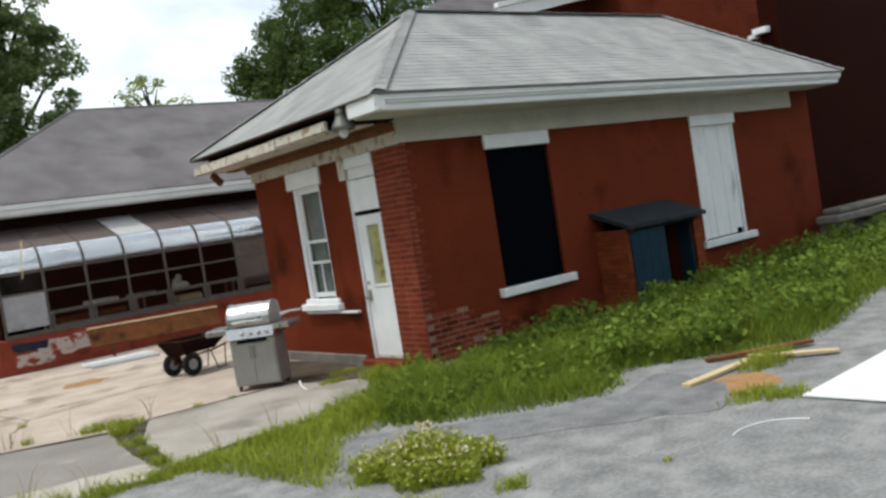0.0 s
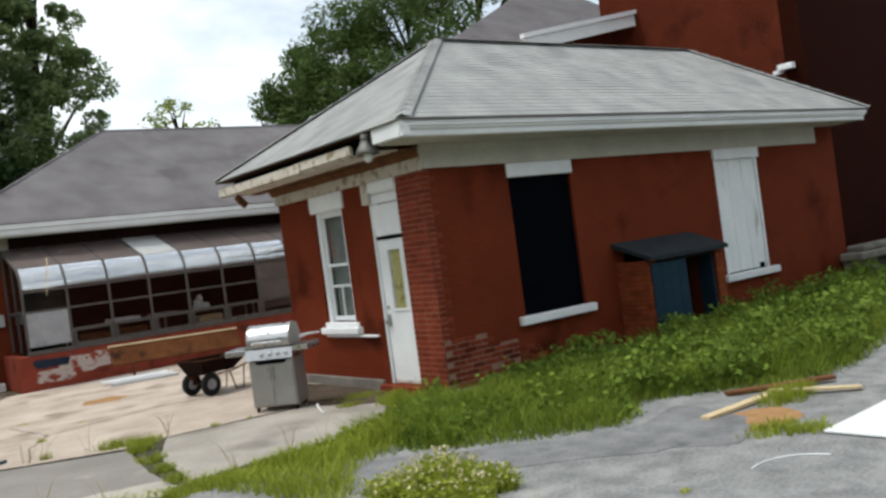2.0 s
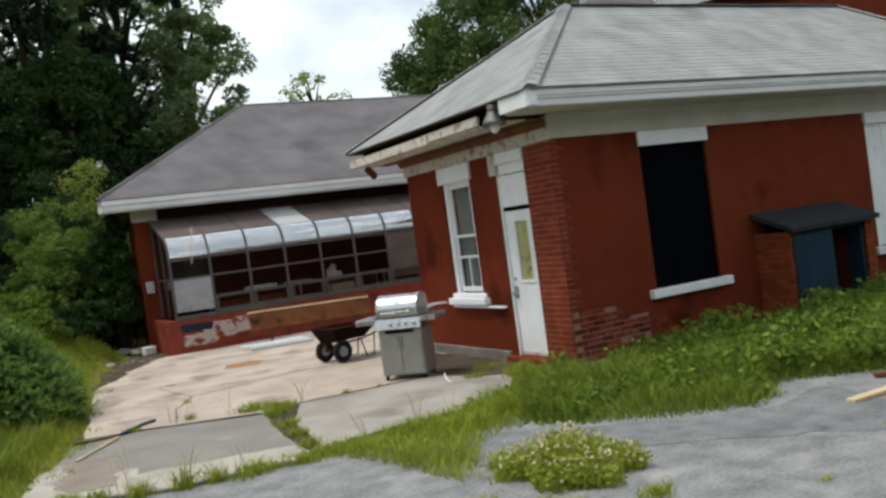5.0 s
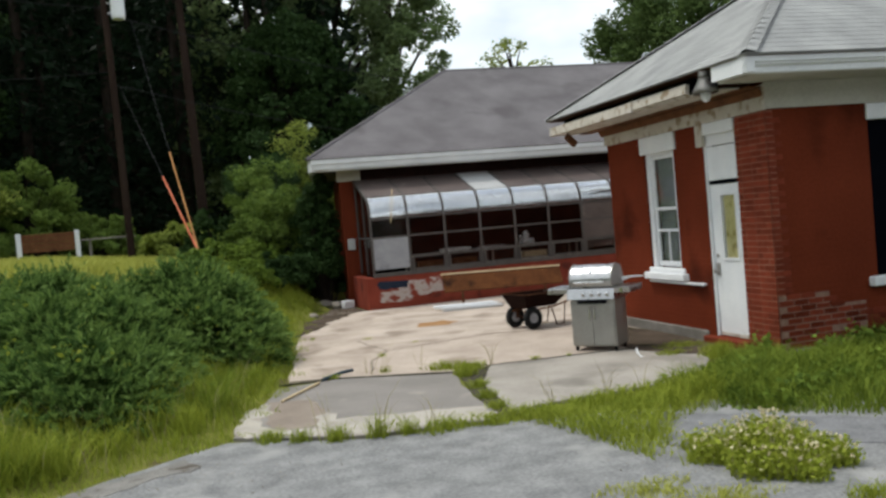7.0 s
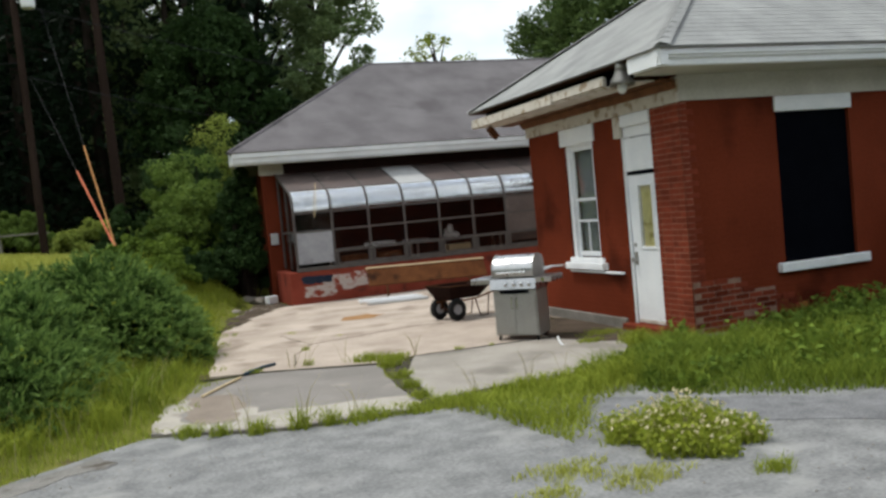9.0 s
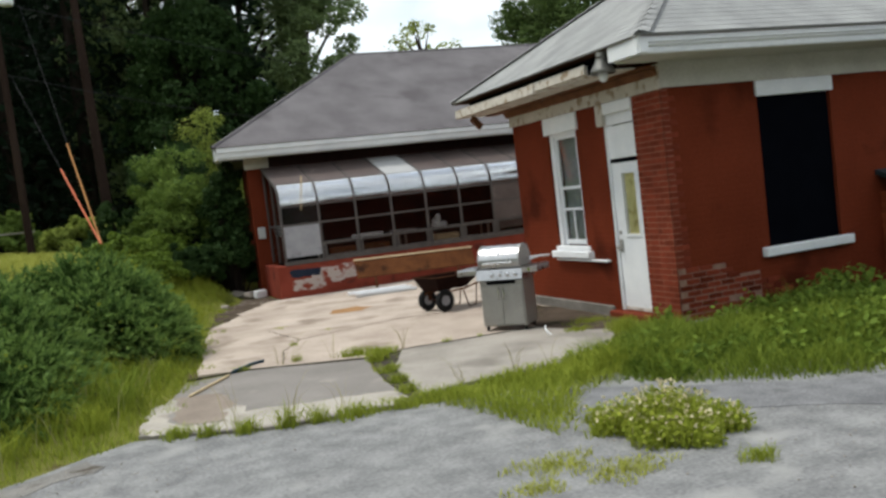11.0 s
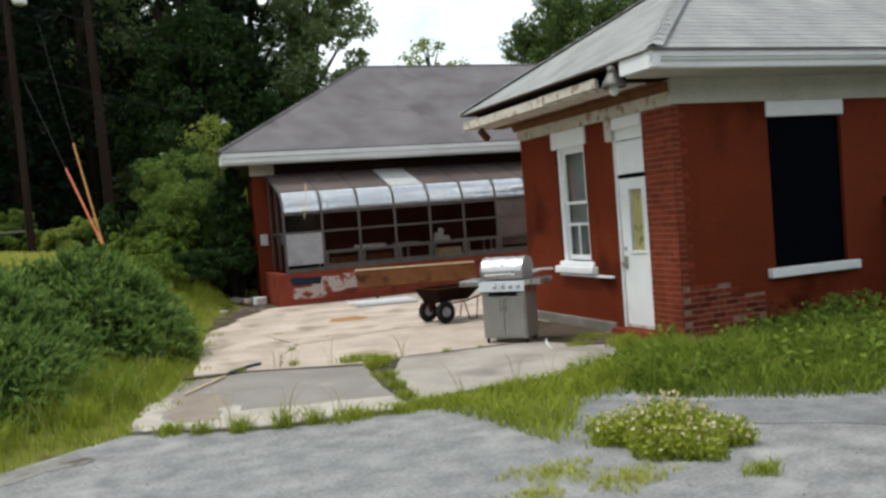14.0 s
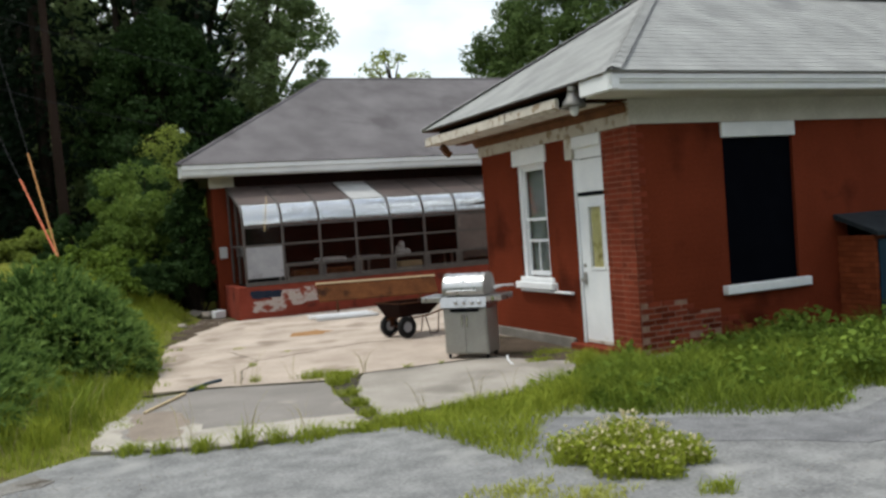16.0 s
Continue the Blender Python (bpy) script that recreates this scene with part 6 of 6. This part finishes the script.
def bed(x, y):
    """The weed bed between the drive and the annex: 0 outside, 1 well inside."""
    front = np.interp(x, [-4.1, -3.75, -3.6, -3.5, -3.42, -3.25, -2.75, -2.45, -2.0, -1.75, -1.1, -0.4, 0.0, 0.47, 0.85, 1.15, 1.5, 2.0, 2.7, 3.4, 6, 10, 14], [-1.1, -1.35, -1.8, -2.4, -3.0, -3.0, -2.2, -1.9, -1.95, -2.35, -2.95, -3.3, -3.2, -2.85, -3.05, -3.35, -3.75, -4.0, -4.0, -3.8, -3.2, -2.4, -2.0])
    back = np.interp(x, [-4.1, -3.4, -2.4, -1.5, -0.9, -0.4, 0.0, 0.02, 14], [-0.6, -0.52, -0.42, -0.34, 0.15, 0.5, 0.55, -0.06, -0.06])
    return np.clip(np.minimum(y - front, back - y) / (0.3 + 0.35 * noise2(x, y, 3.1)), 0, 1)


cellar_gap = lambda x, y: ~((x > 3.4) & (x < 5.5) & (y > -0.66)) & ~((x > 10.3) & (y > -0.65))
wg = scatter(115000, -4.2, 14, -4.2, 0.6, lambda x, y: (bed(x, y) > RNG.uniform(0, 0.5, len(x))) & cellar_gap(x, y))
tall = bed(wg[:, 0], wg[:, 1]) * (0.52 + 0.48 * np.clip((wg[:, 0] + 2.4) / 2.0, 0, 1))
wh = 0.06 + 0.27 * tall * (0.2 + 0.7 * noise2(wg[:, 0], wg[:, 1], 2.3) + 0.7 * noise2(wg[:, 0], wg[:, 1], 6.5))
near = wg[:, 0] > -1.9 + 0.3 * np.sin(wg[:, 1] * 4)
stuff("weed_bed_grass", "rank green grass along the annex wall", "grass", L_RANK, *blades(wg[near], wh[near], 0.013, 0.7))
stuff("joint_grass", "shaggy yellow-green grass between slab and asphalt", "grass", L_TALL, *blades(wg[~near], wh[~near], 0.011, 0.8))
wl_ = scatter(14000, -1.8, 14, -4.2, 0.3, lambda x, y: (bed(x, y) > 0.55) & (noise2(x, y, 1.9) + 0.25 * noise2(x, y, 6.1) + 0.03 * x > 0.52) & cellar_gap(x, y))
hgt = (0.4 + 0.75 * noise2(wl_[:, 0], wl_[:, 1], 4.3)) * (0.10 + 0.20 * np.clip((wl_[:, 0] + 1.5) / 2.5, 0, 1) + 0.016 * np.clip(wl_[:, 0], 0, 9))
ps = np.repeat(wl_, 7, 0)
ps = ps + RNG.normal(size=ps.shape) * np.array([0.08, 0.08, 0.05]) + np.stack([0 * ps[:, 0], 0 * ps[:, 0], np.repeat(hgt, 7) * RNG.uniform(0.3, 1.35, len(ps))], 1)
stuff("weed_bed_leaves", "broad-leaved green weeds along the annex wall", "weeds", L_WEED, *leaf_quads(ps, 0.088, 0.15, 0.58))


def ring(cx, cy, rx, ry, n, rz=0.0):
    q, a = RNG.uniform(0, 1, n) ** 0.75 * 1.15, RNG.uniform(0, 2 * math.pi, n)
    q = q * (1 + 0.22 * np.sin(3 * a + cx * 5) + 0.14 * np.sin(7 * a + cy * 9))
    x, y = q * np.cos(a) * rx, q * np.sin(a) * ry
    c, s = math.cos(radians(rz)), math.sin(radians(rz))
    p = np.stack([cx + c * x - s * y, cy + s * x + c * y, 0 * x], 1)
    return p


cp = ring(-2.70, -3.40, 0.50, 0.38, 2600, -52)
hc = 0.05 + 0.13 * np.clip(1 - ((cp[:, 0] + 2.70) ** 2 + (cp[:, 1] + 3.40) ** 2) / 0.6, 0, 1)
hc = hc * RNG.uniform(0.45, 1.5, len(hc)) * (0.75 + 0.5 * noise2(cp[:, 0], cp[:, 1], 6.0))
clover = thing("clover_patch", "flowering clover patch growing through the asphalt", "clover", (0, 0, 0))
tagged(clover, kind="stuff")
finish("stem_cover", np_mesh("stem_cover", *blades(cp, hc, 0.01, 0.5)), L_TALL, clover)
finish("dry_stem_cover", np_mesh("dry_stem_cover", *blades(cp[::5], hc[::5] * 1.15, 0.007, 0.6)), L_DRY, clover, "dry straw-coloured stems")
lp = np.repeat(cp, 3, 0)
finish("leaf_cover", np_mesh("leaf_cover", *leaf_quads(lp + RNG.normal(size=lp.shape) * 0.03 + np.stack([0 * lp[:, 0], 0 * lp[:, 0], np.repeat(hc, 3) * RNG.uniform(0.3, 0.95, len(lp))], 1), 0.035, 0.4, 0.8)), L_TALL, clover)
ch = cp[:240] + np.stack([0 * cp[:240, 0], 0 * cp[:240, 0], hc[:240] * 1.1 + 0.015], 1)
finish("flower_cover", np_mesh("flower_cover", *leaf_quads(np.repeat(ch, 5, 0) + RNG.normal(size=(1200, 3)) * 0.007, 0.022, 0.2, 0.9)), L_CLOVER, clover, "pale drying flower heads")

def grit(n, r0, r1, spots):
    """Small loose eight-sided stones about the given spots (x, y, spread along x and y)."""
    c = np.concatenate([RNG.normal(size=(n // len(spots), 2)) * [sx, sy] + [x, y] for x, y, sx, sy in spots])
    c = np.concatenate([c, np.full((len(c), 1), 0.006)], 1)
    k = len(c)
    r = RNG.uniform(r0, r1, (k, 1, 1)) * RNG.uniform(0.6, 1.3, (k, 6, 1))
    d = np.array([[1, 0, 0], [0, 1, 0], [-1, 0, 0], [0, -1, 0], [0, 0, 0.4], [0, 0, -0.4]])
    v = (c[:, None] + d[None] * r).reshape(-1, 3)
    f = np.array([[0, 1, 4], [1, 2, 4], [2, 3, 4], [3, 0, 4], [1, 0, 5], [2, 1, 5], [3, 2, 5], [0, 3, 5]])
    return v, (f[None] + 6 * np.arange(k)[:, None, None]).reshape(-1, 3)


stuff("loose_grit", "loose grey grit and small stones on the asphalt", "gravel", M_ROCK, *grit(560, 0.005, 0.012, [(-8.2, -2.3, 0.5, 0.5), (-7.6, -1.6, 0.5, 0.3), (-6.9, -1.2, 0.4, 0.25), (-5.5, -1.4, 0.8, 0.3), (-3.2, -3.2, 0.3, 0.4), (-0.6, -4.6, 1.4, 0.8), (-1.6, -4.6, 1.0, 0.7), (1.2, -4.6, 0.8, 0.4)]))
stuff("yard_grit", "brown rubble and grit along the yard edge", "gravel", M_ROCK, *grit(700, 0.012, 0.04, [(-4.5, 8.6, 0.22, 0.7), (-4.0, 10.2, 0.28, 0.5), (-3.6, 11.6, 0.3, 0.5)]))
TUFTS = [(-5.5, -0.78, 0.12, 0.16), (-5.15, -0.88, 0.10, 0.22), (-4.85, -0.92, 0.10, 0.18), (-4.5, -0.98, 0.22, 0.12), (-6.1, -0.42, 0.14, 0.12), (-5.85, -0.6, 0.1, 0.14), (-4.05, -1.05, 0.14, 0.1),
         (-3.62, 2.15, 0.22, 0.14), (-3.5, 1.55, 0.16, 0.15), (-3.62, 0.75, 0.14, 0.11), (-3.72, 0.1, 0.12, 0.12), (-3.8, -0.45, 0.12, 0.12), (-3.4, 1.9, 0.18, 0.13), (-3.25, 2.0, 0.15, 0.10),
         (-4.35, 2.5, 0.07, 0.12), (-5.05, 2.55, 0.10, 0.08), (-4.1, 3.9, 0.07, 0.09), (-3.9, 6.1, 0.1, 0.05), (-2.4, 1.96, 0.06, 0.08), (-1.95, 1.9, 0.05, 0.06), (-3.3, 5.0, 0.08, 0.04),
         (-3.1, -3.15, 0.14, 0.09), (-3.8, -3.55, 0.28, 0.05), (-3.45, -3.95, 0.3, 0.05), (-4.1, -3.9, 0.2, 0.04), (-2.66, -4.36, 0.13, 0.09),
         (-0.05, -4.65, 0.28, 0.08), (0.08, -4.9, 0.18, 0.08), (1.0, -4.1, 0.25, 0.14), (1.35, -4.05, 0.2, 0.12), (-1.75, -5.0, 0.05, 0.03), (-0.5, 0.55, 0.25, 0.14), (-0.9, 1.0, 0.18, 0.08), (-0.5, 1.45, 0.3, 0.08), (-0.3, 0.9, 0.2, 0.12)]
for cx, cy, r, h in TUFTS:
    n = int(260 * max(0.25, r / 0.2) ** 1.5)
    p = ring(cx, cy, r, r * 0.7, n)
    ob = thing("grass_tuft", "tuft of green grass growing from a joint", "grass", (cx, cy, 0.0), group="grass tufts in the paving")
    p[:, :2] -= (cx, cy)
    ob["kind"] = "stuff"
    finish("blade_mass", np_mesh("blade_mass", *blades(p, h, 0.009, 0.7)), L_GRASS if h < 0.06 else L_TALL, ob)
for cx, cy, h in ((-4.4, 2.45, 0.5), (-4.55, 2.5, 0.42), (-3.3, -0.75, 0.35), (-2.7, -0.7, 0.4), (-3.0, 2.05, 0.35), (-5.1, -0.85, 0.55), (-4.6, -0.9, 0.5), (-3.9, 2.3, 0.45), (-2.2, -0.65, 0.35), (-5.6, -0.7, 0.5)):
    ob = thing("dry_weed", "thin dry weed stalk in a joint", "weed", (cx, cy, 0.02), group="dry weeds in the joints")
    p = ring(0, 0, 0.06, 0.05, 7)
    ob["kind"] = "stuff"
    finish("stalk_mass", np_mesh("stalk_mass", *blades(p, h, 0.007, 0.5)), L_DRY, ob)
